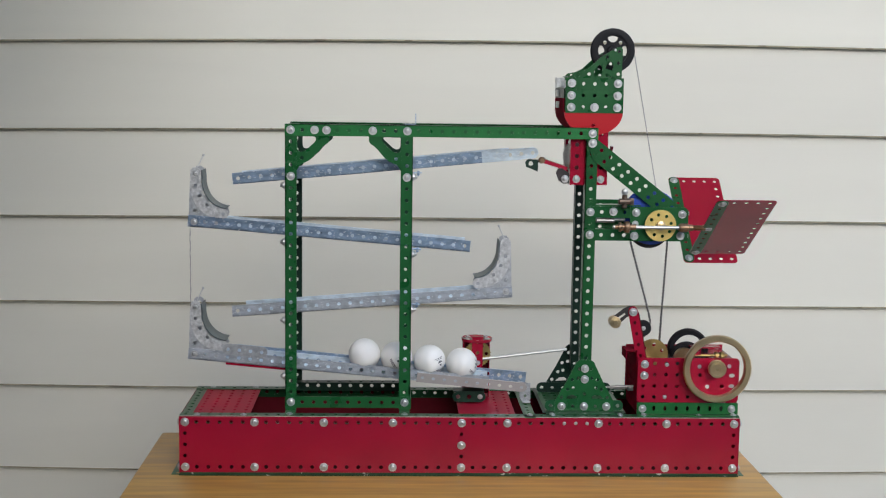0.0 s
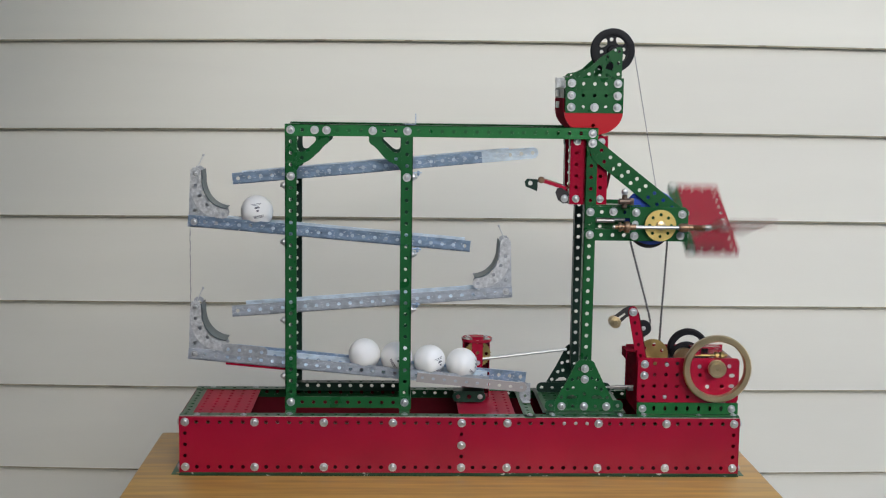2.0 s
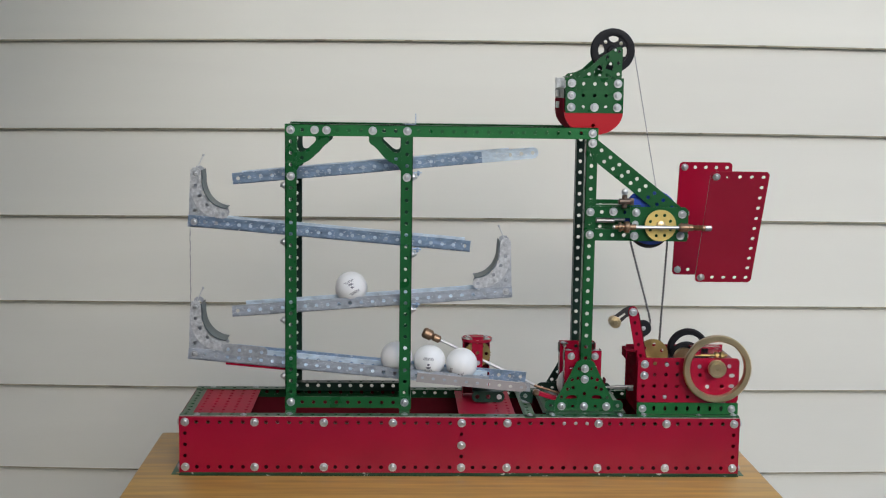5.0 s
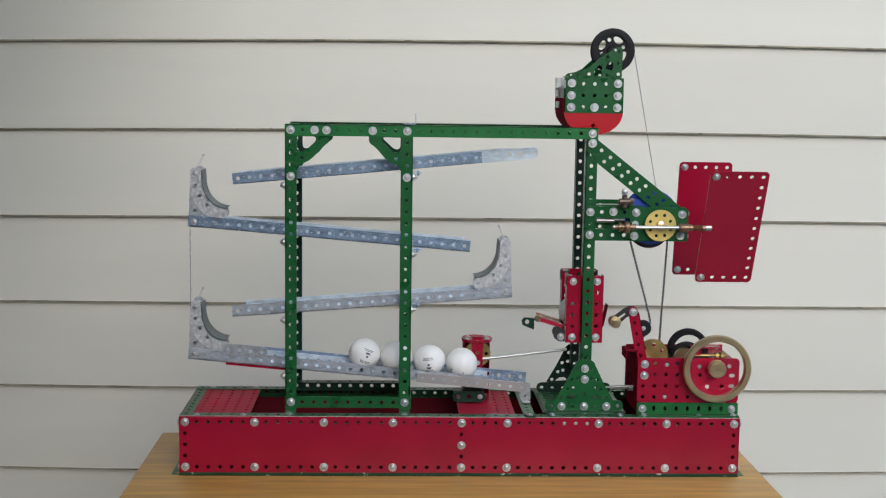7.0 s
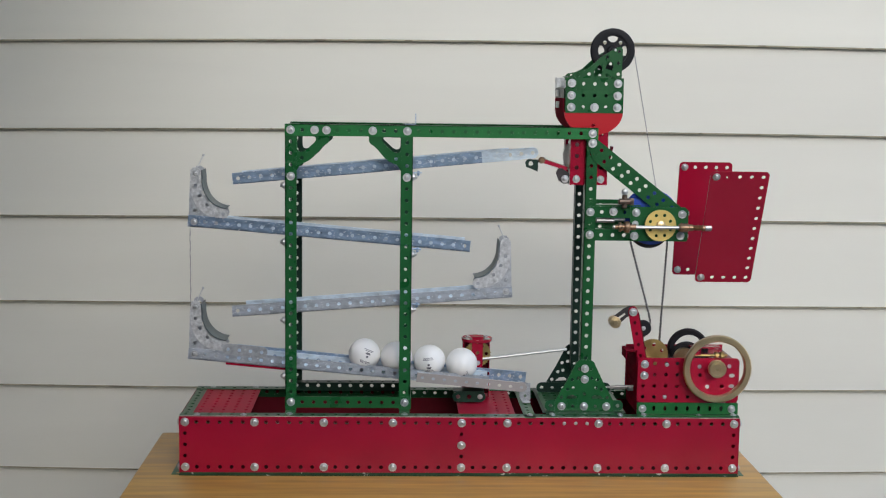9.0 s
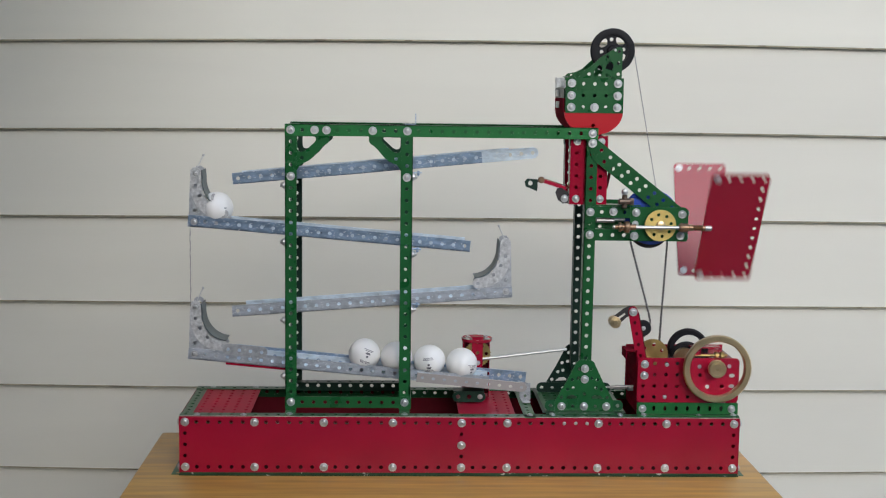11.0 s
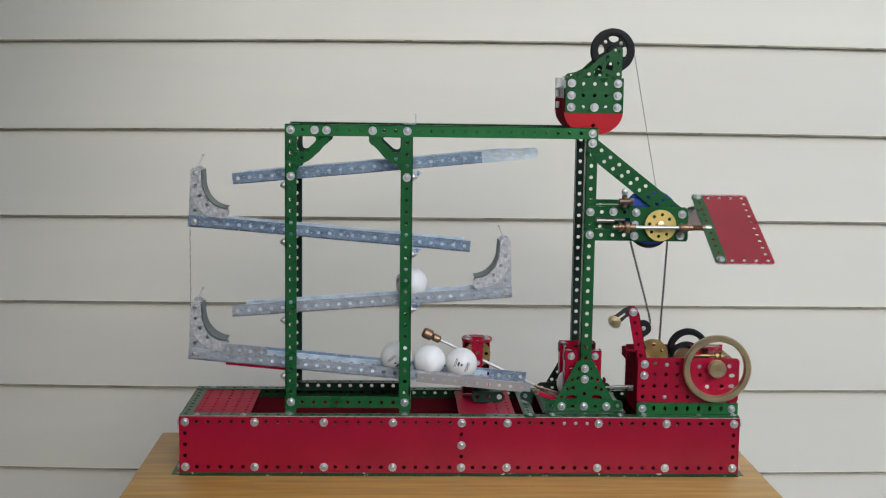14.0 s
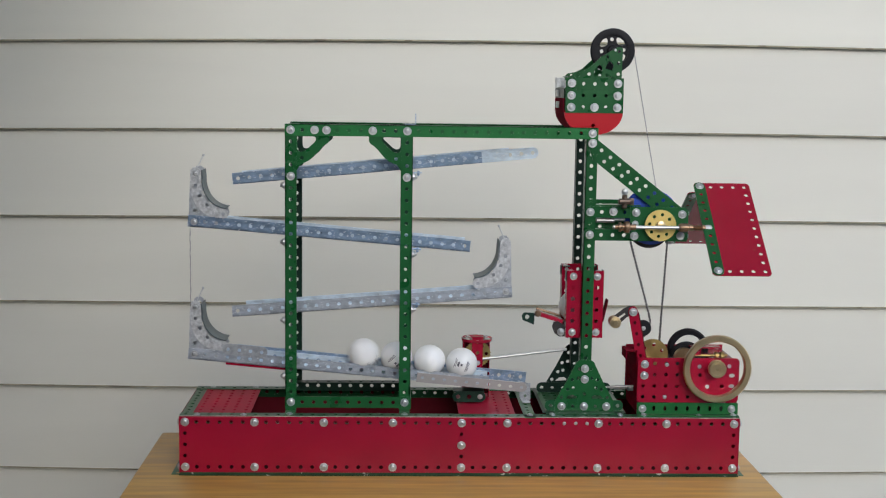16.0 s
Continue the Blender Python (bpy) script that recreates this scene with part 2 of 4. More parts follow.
STATIONS = [-260, -120, -54] + [-42 + 8 * i for i in range(17)] + [100, 160, 260]
for k in range(-7, 18):
    zb = -1.27 + 9.97 * k
    prof = [(0.72, STEP + 0.35), (0.03, 0.12), (0.015, 0.09), (0.0, 0.05), (0.02, 0.0), (0.58, 0.0), (0.62, 0.25), (0.78, STEP + 0.35)]
    board = part("siding_board", lens_bow(extruded([(WALL_Y + a, zb + h) for a, h in prof], STATIONS), k), SIDING, wall)
    # strip below the lip: dust plus painted shadow of the lap
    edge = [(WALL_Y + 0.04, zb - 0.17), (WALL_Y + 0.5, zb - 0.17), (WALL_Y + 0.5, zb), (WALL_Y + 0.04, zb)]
    part("drip_edge", lens_bow(extruded(edge, STATIONS), k), SIDING_EDGE, board, "dusty lower board edge with painted shadow line")

# unseen panels and backdrop that close the place, added to block sky light
# added on the left to cut sky there, so the wall dims leftwards
side = part("wall_side", box(-36, -30, -300, WALL_Y + 1.4, GROUND, 230), material("dark_brown_panel", (0.06, 0.04, 0.03), 0.8, vary=0.3, scale=8, fine=60, bump=0.3), None)
tagged(side, "plain dark panel out of view, added to dim the left", "wall", kind="structure")
# added overhead panel, out of view
eave = part("ceiling_eave", box(-260, 260, -20, WALL_Y + 0.8, 200, 204), SIDING, None)
tagged(eave, "plain panel out of view, added above the wall", "eave", kind="structure")
# second added overhead panel, strengthens the falloff to the left
left_panel = part("ceiling_wing_eave", box(-30, -5, -300, WALL_Y + 0.8, 76, 80), SIDING, None)
tagged(left_panel, "plain panel out of view, added to block overhead sky at left", "eave", kind="structure")
# added dark surface for the red plates to reflect
hedge = part("backdrop_hedge", box(-700, 700, -520, -480, GROUND, 130), material("dark_green_backdrop", (0.035, 0.06, 0.025), 0.8, vary=0.6, scale=3, fine=12, bump=0.6), None)
tagged(hedge, "dark backdrop added behind the camera to darken reflections", "hedge", kind="structure")

table = thing("table", (23, 3, GROUND), "varnished light brown wooden table under the machine", "table")
part("tabletop", box(-4.55, 51.0, -9.5, 13.85, -1.6, 0, 0.35), WOOD, table, "orange-brown varnished wooden top", smooth=True)
for x in (-2.5, 47):
    for y in (-7, 11):
        part("leg", box(x, x + 2.2, y - 1.1, y + 1.1, GROUND, -1.6, 0.15), WOOD, table)

# ---- base box ----
D = 10.9
TOP = 5.3
base = thing("machine_base", (24, 5.45, 0), "long red and green perforated metal box base on the table", "toy machine")
for a, n in ((0, 25), (25, 24)):
    g = moved(perf(n, 5, lambda i, j, a=a: j in (0, 4) or (a + i) in (0, 24, 48)), basis((a, 0.07, 0.75), X, Z))
    pan = part("front_panel", g, RED, base, "glossy red drilled panel")
    for i in (0, 6, 12, 18, 24, 28, 36, 42, 48):
        if a <= i < a + n:
            for z in (0.75, 4.75):
                bolt((i, 0, z), FRONT, pan)
            if i == 24:
                bolt((i, 0, 2.75), FRONT, pan)
# small pale discs at three holes of the top row
for i in (33, 34, 35):
    bolt((i, 0.02, 4.75), FRONT, pan, size=0.42, name="stud")
# inner panel: the box's shade is in its colour, as on the floor plate
part("rear_panel", moved(perf(49, 5, lambda i, j: j == 4 and i > 18), basis((0, D, 0.75), X, Z)), SHADED_DULL_RED, base)
for x, s in ((-0.5, 1), (48.43, 1)):
    part("end_panel", moved(perf(11, 5, lambda i, j: j in (0, 4) or i in (0, 10)), basis((x, 0.45, 0.75), Y, Z)), RED, base)
top_front = part("top_girder", girder((0, 0.60, TOP), X, -Y, -Z, 49), WORN_GREEN, base, "chipped green angle girder")
top_rear = part("top_girder", girder((0, D - 0.58, TOP), X, Y, -Z, 49), WORN_GREEN, base)
for x, s in ((0, -1), (48, 1)):
    part("end_girder", moved(perf(9, 1), basis((x, 1.45, TOP - 0.07), Y, X)), WORN_GREEN, base)
    ear = part("foot_girder", moved(perf(12, 1), basis((x + s * (0.75 if s < 0 else 0.6), 0.65, 0.03), Y, X)), GREEN, base)
    bolt((x + s * 0.55, 0.2, 0.75), (s, 0, 0), ear, size=0.8)
    bolt((x + s * 0.55, 0.2, 4.75), (s, 0, 0), ear, size=0.8)
part("foot_strip", box(-0.5, 48.5, -0.22, 0.5, 0.03, 0.11), SCUFFED_GREEN, base, "scuffed dark green foot strip")
part("foot_strip", box(-0.5, 48.5, -0.02, 0.06, 0.10, 0.26), SCUFFED_GREEN, base)
part("panel_edge", box(-0.49, 48.49, 0.0, 0.07, TOP - 0.045, TOP + 0.006), BARE_EDGE, base, "bare worn upper panel edge")
part("floor_plate", box(-0.4, 48.4, 0.2, D - 0.2, 0.12, 0.2), SHADED_DULL_RED, base)
deck = part("deck_plate", moved(perf(5, 11), basis((1, 0.45, TOP - 0.16), X, Y)), RED_FLAT, base, "red perforated flat plate")
for i in (1, 5):
    for y in (0.45, D - 0.45):
        bolt((i, y, TOP), Z, deck, size=0.75)
deck2 = part("deck_plate", moved(perf(5, 11, lambda i, j: i > 2), basis((24.3, 0.45, TOP - 0.16), X, Y)), RED_FLAT, base, "bright red flat plate")
cross = part("cross_strip", moved(perf(11, 1), basis((30, 0.45, TOP + 0.0), Y, X)), GREEN, base)
bolt((30, 0.45, TOP + 0.07), Z, cross, size=0.8)

# ---- ball run frame ----
YF, YR = 1.87, 8.6
run = thing("ball_run_frame", (14, 5.2, TOP), "green girder frame carrying four sloping galvanised ball tracks", "toy machine")
Z0, ZT = 6.0, 30.0
posts = {}
for x, s in ((9, -1), (19, 1)):
    for y, w in ((YF, 1), (YR, -1)):
        # front posts in GREEN, rear posts in the darker green
        posts[x, y] = part("post", girder((x, y, Z0), Z, (s, 0, 0), (0, w, 0), 25), GREEN if w > 0 else DARK_GREEN, run, "" if w > 0 else "blackish green drilled post")
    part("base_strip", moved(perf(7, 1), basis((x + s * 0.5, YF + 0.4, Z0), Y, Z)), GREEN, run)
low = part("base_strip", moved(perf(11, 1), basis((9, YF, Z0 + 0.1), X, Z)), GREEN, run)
lowr = part("base_strip", girder((9, YR - 0.07, Z0), X, Z, -Y, 11), DARK_GREEN, run, "blackish green drilled strip")
beam = part("top_beam", girder((9, YF - 0.14, ZT), X, Z, Y, 27), LIGHT_GREEN, run, "long bright green top girder")
beam_r = part("top_beam", girder((9, YR + 0.07, ZT), X, Z, -Y, 27), GREEN, run)
for i in (9, 11.05, 12.07, 16.03, 19, 35):
    bolt((i, YF - 0.14, ZT), FRONT, beam)
for x in (9, 19):
    bolt((x, YF, 26), FRONT, posts[x, YF])
    bolt((x, YF - 0.07, Z0 + 0.1), FRONT, low)
    foot = part("foot_bracket", join(box(x - 0.45, x + 0.45, 0.1, YF - 0.08, TOP + 0.01, TOP + 0.08), box(x - 0.45, x + 0.45, YF - 0.09, YF - 0.01, TOP + 0.01, Z0 + 0.45)), GREEN, run)
    bolt((x, 0.45, TOP + 0.08), Z, foot, size=0.85)
for x, s in ((8.5, -1), (19.5, 1)):
    for z in ((25.2, 20.25, 13.35, 8.35) if s < 0 else (26.05, 19.3, 14.4)):
        bolt((x, YF + 0.4, z), (s, 0, 0), posts[9 if s < 0 else 19, YF], STEEL, 1.15)
        part("nut", moved(lathe([(0.3, 0), (0.3, 0.2), (0.2, 0.28), (0.16, 0.42), (0.05, 0.45)], 12, False), Matrix.Translation((x, YF + 0.4, z)) @ Matrix.Rotation(radians(90 * s), 4, "Y")), STEEL, posts[9 if s < 0 else 19, YF])


def corner_bracket(x, s, y):
    """A drilled corner plate with a curved inner edge and a cut-out."""
    out = [(-0.5, 0.5), (3.3, 0.5), (3.3, -0.95), (3.15, -1.15), (2.8, -1.38), (2.42, -1.78), (2.05, -2.22), (1.55, -2.66), (0.85, -2.95), (0.5, -3.5), (-0.5, -3.5)]
    cut = [(0.55, -0.58), (1.95, -0.56), (2.13, -0.66), (2.16, -0.85), (2.0, -1.1), (1.6, -1.45), (1.25, -1.78), (0.92, -1.92), (0.65, -1.85), (0.55, -1.6)]
    g = pierced(out, [(0, -1), (0, -2), (0, -3), (1, 0), (2, 0), (0.95, -2.4), cut], 0.07)
    g = [(p[0] * s, p[1], p[2]) for p in g[0]], g[1]
    return moved(g, basis((x, y, ZT), X, Z))


for x, s in ((9, 1), (19, -1)):
    part("corner_bracket", corner_bracket(x, s, YF + 0.15), GREEN, run)
    part("corner_bracket", corner_bracket(x, s, YR - 0.15), DARK_GREEN, run, "blackish green drilled corner plate")

# ball tracks: front and rear rail of each, given by first hole, last hole and number of holes
RAIL_F, RAIL_R = 4.07, 6.33
TRACKS = [((4.22, 25.6), (29.87, 28.13), 25), ((0.30, 21.8), (24.1, 19.83), 25), ((4.12, 13.8), (28.0, 15.68), 25), ((0.2, 9.88), (26.05, 7.5), 27)]
tracks = []
for (x0, z0), (x1, z1), n in TRACKS:
    u = Vector((x1 - x0, 0, z1 - z0)).normalized()
    v = Vector((u.z, 0, -u.x))
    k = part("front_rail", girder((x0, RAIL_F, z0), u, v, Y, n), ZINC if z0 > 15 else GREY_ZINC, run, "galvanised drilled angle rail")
    off = 1.0 if z0 < 15 else 0.6
    # lighter than the front rail, so light seems to show through its holes
    part("rear_rail", girder((x0 + u.x * off, RAIL_R, z0 + u.z * off), u, v, -Y, n - 1), REAR_ZINC, run)
    tracks.append((x0, z0, u, k))

# top track: flat strip that carries the run on to the lift
x0, z0, u, k = tracks[0]
strip = moved(perf(5, 1, ends=(False, True), th=0.06), basis(Vector((x0, RAIL_F - 0.01, z0)) + u * 22, u, Vector((-u.z, 0, u.x))))
part("end_strip", strip, REAR_ZINC, run, "pale galvanised flat strip")


def end_bracket(x, z, s, tilt, h=5.1):
    """A corner plate with a concave edge that stops the ball: two sides, a curved lining between them, and bolts."""
    out = [(0.0, -0.5), (0.0, h - 0.6), (0.2, h - 0.35), (0.6, h - 0.3), (0.85, h - 0.45), (0.9, h - 0.8)]
    for i in range(9):
        a = math.pi / 2 * i / 8
        out.append((0.9 + 2.2 * (1 - math.cos(a)), h - 1.1 - 2.75 * math.sin(a) ** 0.9))
    out += [(3.3, h - 4.35), (2.6, -0.1), (2.4, -0.5)]
    sides = []
    for y, th in ((RAIL_F + 0.16, 0.07), (RAIL_R + 0.09, 0.07)):
        g = pierced(out, [(0.5, 0.0), (0.5, 1.0), (1.5, 0.1), (0.5, h - 0.85), (0.5, h - 1.9), (0.93, h - 2.75), (1.6, h - 3.55)], th, 0.19)
        g = [Vector((p[0] * s, p[1], p[2])) for p in g[0]], g[1]
        m = Matrix.Translation((x, y, z)) @ Matrix.Rotation(radians(tilt), 4, "Y") @ Matrix.Rotation(radians(90), 4, "X")
        sides.append(part("end_plate", moved(g, m), GUSSET_ZINC, run, "dull galvanised corner plate with a concave edge"))
        if y < 5:
            arc = [math.pi / 2 * i / 12 for i in range(13)]
            inner = [(0.93 + 2.2 * (1 - math.cos(a)), h - 1.1 - 2.75 * math.sin(a) ** 0.9) for a in arc]
            outer = [(0.02 + 2.75 * (1 - math.cos(a)) ** 1.15, h - 1.25 - 3.45 * math.sin(a) ** 0.95) for a in arc]
            top = [(0.02, h - 0.62), (0.2, h - 0.36), (0.48, h - 0.28), (0.78, h - 0.38), (0.93, h - 0.7)]
            low_end = [(3.42, h - 4.0), (3.5, h - 4.3), (3.32, h - 4.62), (3.05, h - 4.75)]
            g = pierced(top + inner[1:] + low_end + outer[::-1], [(0.5, h - 0.85), (0.5, h - 1.9), (0.93, h - 2.75), (1.6, h - 3.55), (3.0, h - 4.3)], 0.07, 0.17)
            g = [Vector((p[0] * s, p[1], p[2])) for p in g[0]], g[1]
            part("curved_strip", moved(g, Matrix.Translation((0, -0.09, 0)) @ m), PALE_ZINC, run, "bright curved galvanised strip")
    curve = [(1.02, h - 0.5)] + [(1.12 + 2.2 * (1 - math.cos(math.pi / 2 * i / 10)), h - 1.1 - 2.62 * math.sin(math.pi / 2 * i / 10) ** 0.9) for i in range(11)]
    v, f = [], []
    for a, b in curve:
        for dy, off in ((RAIL_F - 0.05, 0), (RAIL_R + 0.05, 0), (RAIL_R + 0.05, 0.08), (RAIL_F - 0.05, 0.08)):
            v.append(((a - off) * s, b - off, dy))
    for i in range(len(curve) - 1):
        for q in range(4):
            f.append((4 * i + q, 4 * i + (q + 1) % 4, 4 * i + 4 + (q + 1) % 4, 4 * i + 4 + q))
    f += [(0, 1, 2, 3), tuple(4 * len(curve) - 4 + q for q in (3, 2, 1, 0))]
    m = Matrix.Translation((x, 0, z)) @ Matrix.Rotation(radians(tilt), 4, "Y")
    part("curved_stop", ([m @ Vector((p[0], p[2], p[1])) for p in v], f), DULL_ZINC, run, "curved dull zinc stop strip", smooth=True)
    mm = Matrix.Translation((x, RAIL_F - 0.01, z)) @ Matrix.Rotation(radians(tilt), 4, "Y")
    for q in ((0.5, 0.0), (0.5, h - 0.85)):
        bolt(mm @ Vector((q[0] * s, 0, q[1])), FRONT, sides[0], size=0.85)
    wire = [mm @ Vector((0.55 * s, 0.3, h - 0.4)), mm @ Vector((1.0 * s, 0.8, h + 0.75))]
    part("wire_prong", join(rod(wire[0], wire[1], 0.04, 8), moved(lathe([(0.02, -0.12), (0.11, -0.06), (0.12, 0.04), (0.02, 0.13)], 10, False), Matrix.Translation(wire[1]))), STEEL, run)


end_bracket(-0.15, 21.75, 1, 2.5)
end_bracket(28.5, 15.75, -1, -2.0)
end_bracket(-0.25, 9.9, 1, 2.0)
part("hanging_cord", join(*[rod((0.0 + 0.02 * math.sin(k * 1.7), RAIL_F - 0.1, 21.2 - k * 0.35), (0.0 + 0.02 * math.sin(k * 1.7 + 1.7), RAIL_F - 0.1, 21.2 - (k + 1) * 0.35), 0.05 if k % 2 else 0.035, 6) for k in range(20)]), CORD, run, "thin grey twisted cord")

# lower track: added strips, red stiffener and the bent end plate
x0, z0, u, k = tracks[3]
n = Vector((-u.z, 0, u.x))
o = Vector((x0, RAIL_F - 0.09, z0))
part("guide_strip", moved(perf(10, 1, ends=(False, True), th=0.06), basis(o + u * 20.5 - n * 0.16, u, n) @ Matrix.Diagonal((1, 0.84, 1, 1))), material("bare_grey_steel", (0.40, 0.365, 0.345), 0.5, 0.4, vary=0.1, scale=40), run, "dull grey drilled guide strip")
part("guide_strip", moved(perf(4, 1, ends=(True, True), th=0.06), basis(o + u * 3.0 + n * 0.75, u, n)), GUSSET_ZINC, run, "short dull galvanised strip")
part("guide_strip", moved(perf(27, 1, ends=(True, False), th=0.06), basis(Vector((x0, RAIL_R + 0.1, z0)) + u * 3.6 + n * 0.25, u, n)), ZINC, run)
pl = o + u * 2.9 - n * 0.5
part("stiffener", ([pl + u * a - n * b + Y * c for a, b, c in ((0, 0, 0.1), (5.6, 0, 0.1), (5.6, 0.2, 0.1), (0, 0.2, 0.1), (0, 0, 2.2), (5.6, 0, 2.2), (5.6, 0.2, 2.2), (0, 0.2, 2.2))],
                   [(0, 1, 2, 3), (7, 6, 5, 4), (0, 4, 5, 1), (3, 2, 6, 7), (0, 3, 7, 4), (1, 5, 6, 2)]), RED, run, "dark red stiffening strip")
for a in (0.6, 2.6, 3.7, 5.2):
    bolt(pl + u * a - n * 0.2 + Y * 0.5, -n, k, size=0.5)
part("exit_bracket", join(moved(pierced([(-0.5, 1.75), (0.5, 1.6), (0.55, 0.1), (0.3, -0.05), (-0.25, -0.05), (-0.45, 0.3)], [(0.05, 1.1), (0.05, 0.4)], 0.07, 0.15), basis((30.0, 5.3, 5.5), X, Z)), box(29.75, 30.5, 4.6, 5.3, 5.40, 5.48, 0.03)), GUSSET_ZINC, run, "bent galvanised bracket")

# cross strips that carry the tracks between the posts
for x, zs in ((8.6, (24.9, 20.1, 13.3, 8.3)), (19.35, (25.8, 19.2, 14.2, 7.3))):
    for z in zs:
        part("cross_strip", moved(perf(7, 1, th=0.06), basis((x, YF + 0.5, z), Y, Z)), GREEN, run)
for x, z in ((19.75, 26.0), (19.7, 19.3), (19.65, 14.4)):
    b = part("track_clip", join(box(19.5, 20.3, 2.3, 2.9, z + 0.35, z + 0.42), box(19.5, 19.58, 2.3, 2.9, z - 0.35, z + 0.42), rod((20.0, 2.6, z + 0.1), (20.0, 2.6, z + 0.55), 0.12, 8)), ZINC, run)
lugp = part("beam_lug", join(box(18.8, 19.75, YF + 0.2, YF + 0.9, 30.55, 30.62), box(19.68, 19.75, YF + 0.2, YF + 0.9, 30.55, 31.5)), ZINC, run, "small bright angle bracket on the beam")
for q in (18.75, 19.2):
    bolt((q, YF + 0.5, 30.62), Z, lugp, size=0.45)

# ---- lift tower ----
tower = thing("lift_tower", (35, 5.2, TOP), "green girder lift tower with winding gear and red fans", "toy machine")
tp = part("post", girder((35, YF, 8.2), Z, -X, Y, 22), GREEN, tower)
tr = part("post", girder((35, YR, 8.2), Z, -X, -Y, 22), DARK_GREEN, tower, "blackish green drilled post")
bolt((35, YF - 0.14, 29.15), FRONT, tp)
bolt((35, YF - 0.15, 23.2), FRONT, tp)
bolt((35, YF - 0.15, 21.2), FRONT, tp)
for y, s in ((YF - 0.08, 1), (YR + 0.08, -1)):
    out = [(-2.6, -0.5), (2.6, -0.5), (2.6, 0.5), (2.45, 0.78), (1.6, 2.3), (0.78, 4.0), (0.5, 4.2), (-0.5, 4.2), (-0.78, 4.0), (-1.6, 2.3), (-2.45, 0.78), (-2.6, 0.5)]
    slot = [(-1.75, 0.68), (-0.7, 0.72), (-0.66, 0.9), (-0.95, 1.05), (-1.4, 1.0)]
    drilled = [(-2, 0), (-1, 0), (0, 0), (1, 0), (2, 0), (0, 1.15), (0, 2.4), (0, 3.4), (-2.05, 0.82), (-1.5, 1.55), (-1.02, 1.7), (-1.12, 2.42), (-0.6, 2.55), (-0.52, 3.4)]
    drilled += [(-a, b) for a, b in drilled if a < 0 and b > 0.5]
    g = pierced(out, drilled + [slot, [(-a, b) for a, b in reversed(slot)]], 0.07, 0.155)
    flat = part("foot_plate", moved(g, basis((34.95, y, 5.85), X, Z)), GREEN if s > 0 else DARK_GREEN, tower, "triangular green drilled foot plate" if s > 0 else "triangular blackish green foot plate")
    if s > 0:
        for a, b in ((-2, 0), (0, 0), (2, 0), (0, 2.45), (0, 3.42)):
            bolt((34.93 + a, y - 0.07, 5.85 + b), FRONT, flat)
    g2 = join(moved(perf(7, 1, ends=(True, True)), basis((31.95, y + 0.08 * s, 5.9), X, Z)), box(31.5, 38.4, min(y + 0.1 * s, y - 0.9 * s), max(y + 0.1 * s, y - 0.9 * s), TOP + 0.02, TOP + 0.09))
    ft = part("foot_girder", g2, WORN_GREEN if s > 0 else DARK_GREEN, tower)
    if s > 0:
        for x in (32.0, 38.0):
            bolt((x, 0.6, TOP + 0.09), (0.25, -0.3, 1), ft, size=0.75)
for x in (31.75, 38.1):
    part("foot_girder", moved(perf(9, 1), basis((x, YF - 0.2, TOP + 0.12), Y, X)), DARK_GREEN, tower)
part("tower_floor", moved(perf(7, 7), basis((32, YF + 0.3, TOP + 0.1), X, Y)), GREEN, tower)

# arms, diagonal stays and gear plates, front and rear
diag_u = Vector((7.96, 0, -6.15)).normalized()
diag_n = Vector((diag_u.z, 0, -diag_u.x))
for y, s in ((YF - 0.08, 1), (YR + 0.08, -1)):
    out = [(-0.3, -0.42), (0.0, -0.5), (10.5, -0.5), (10.5, 1.1), (0.9, 1.1), (-0.1, 0.45), (-0.42, 0.15), (-0.45, -0.15)]
    g = pierced(out, [(i, 0) for i in range(1, 10)] + [(i + 0.8, 0.62) for i in range(0, 9)], 0.07)
    stay = None if s < 0 else part("diagonal_stay", moved(g, basis((35.04, y, 29.18), diag_u, diag_n)), GREEN, tower, "green double-drilled diagonal stay")
    for z in (23.2, 21.2):
        part("arm", moved(perf(9, 1, ends=(True, True)), basis((35, y + 0.01 * s, z), X, Z)), GREEN, tower)
    out = [(-0.5, -2.5), (4.5, -2.5), (4.6, -2.3), (4.6, 0.2), (4.3, 0.5), (-0.5, 0.5)]
    g = pierced(out, [(0, -1), (4, -1), (0, -2), (4, -2), (0, 0), (4, 0), (2, -1)], 0.07)
    gp = part("gear_plate", moved(g, basis((39, y - 0.08 * s, 23.2), X, Z)), GREEN, tower, "green flat gear plate")
    if s > 0:
        bolt((35.04, y - 0.07, 29.18), FRONT, stay)
        for x, z in ((37, 23.25), (39, 23.2), (43.05, 23.08), (38.9, 21.15), (42.95, 21.2)):
            bolt((x, y - 0.15, z), FRONT, gp)
        bolt((38.95, y - 0.12, 22.2), FRONT, gp, size=0.8)
        for z in (23.15, 21.15):
            bolt((43.6, y + 0.3, z), X, gp, size=0.8)
part("arm_channel", join(box(35.4, 39.5, YF + 0.2, YF + 1.3, 23.72, 23.8), box(35.4, 39.5, YF + 0.2, YF + 1.3, 21.55, 21.63), box(36.5, 39.0, 3.4, 3.5, 21.6, 23.8)), GREEN, tower)
for y in (YF + 0.6, 4.6):
    part("axle", rod((35.4, y, 22.5), (38.2, y, 22.5), 0.16), STEEL, tower)
part("sleeve", rod((35.5, YF + 0.05, 22.45), (37.2, YF + 0.05, 22.45), 0.2), CHAIN, tower)

# pulley wheels, gear, worm shafts
ACROSS = Matrix.Rotation(radians(90), 4, "X")


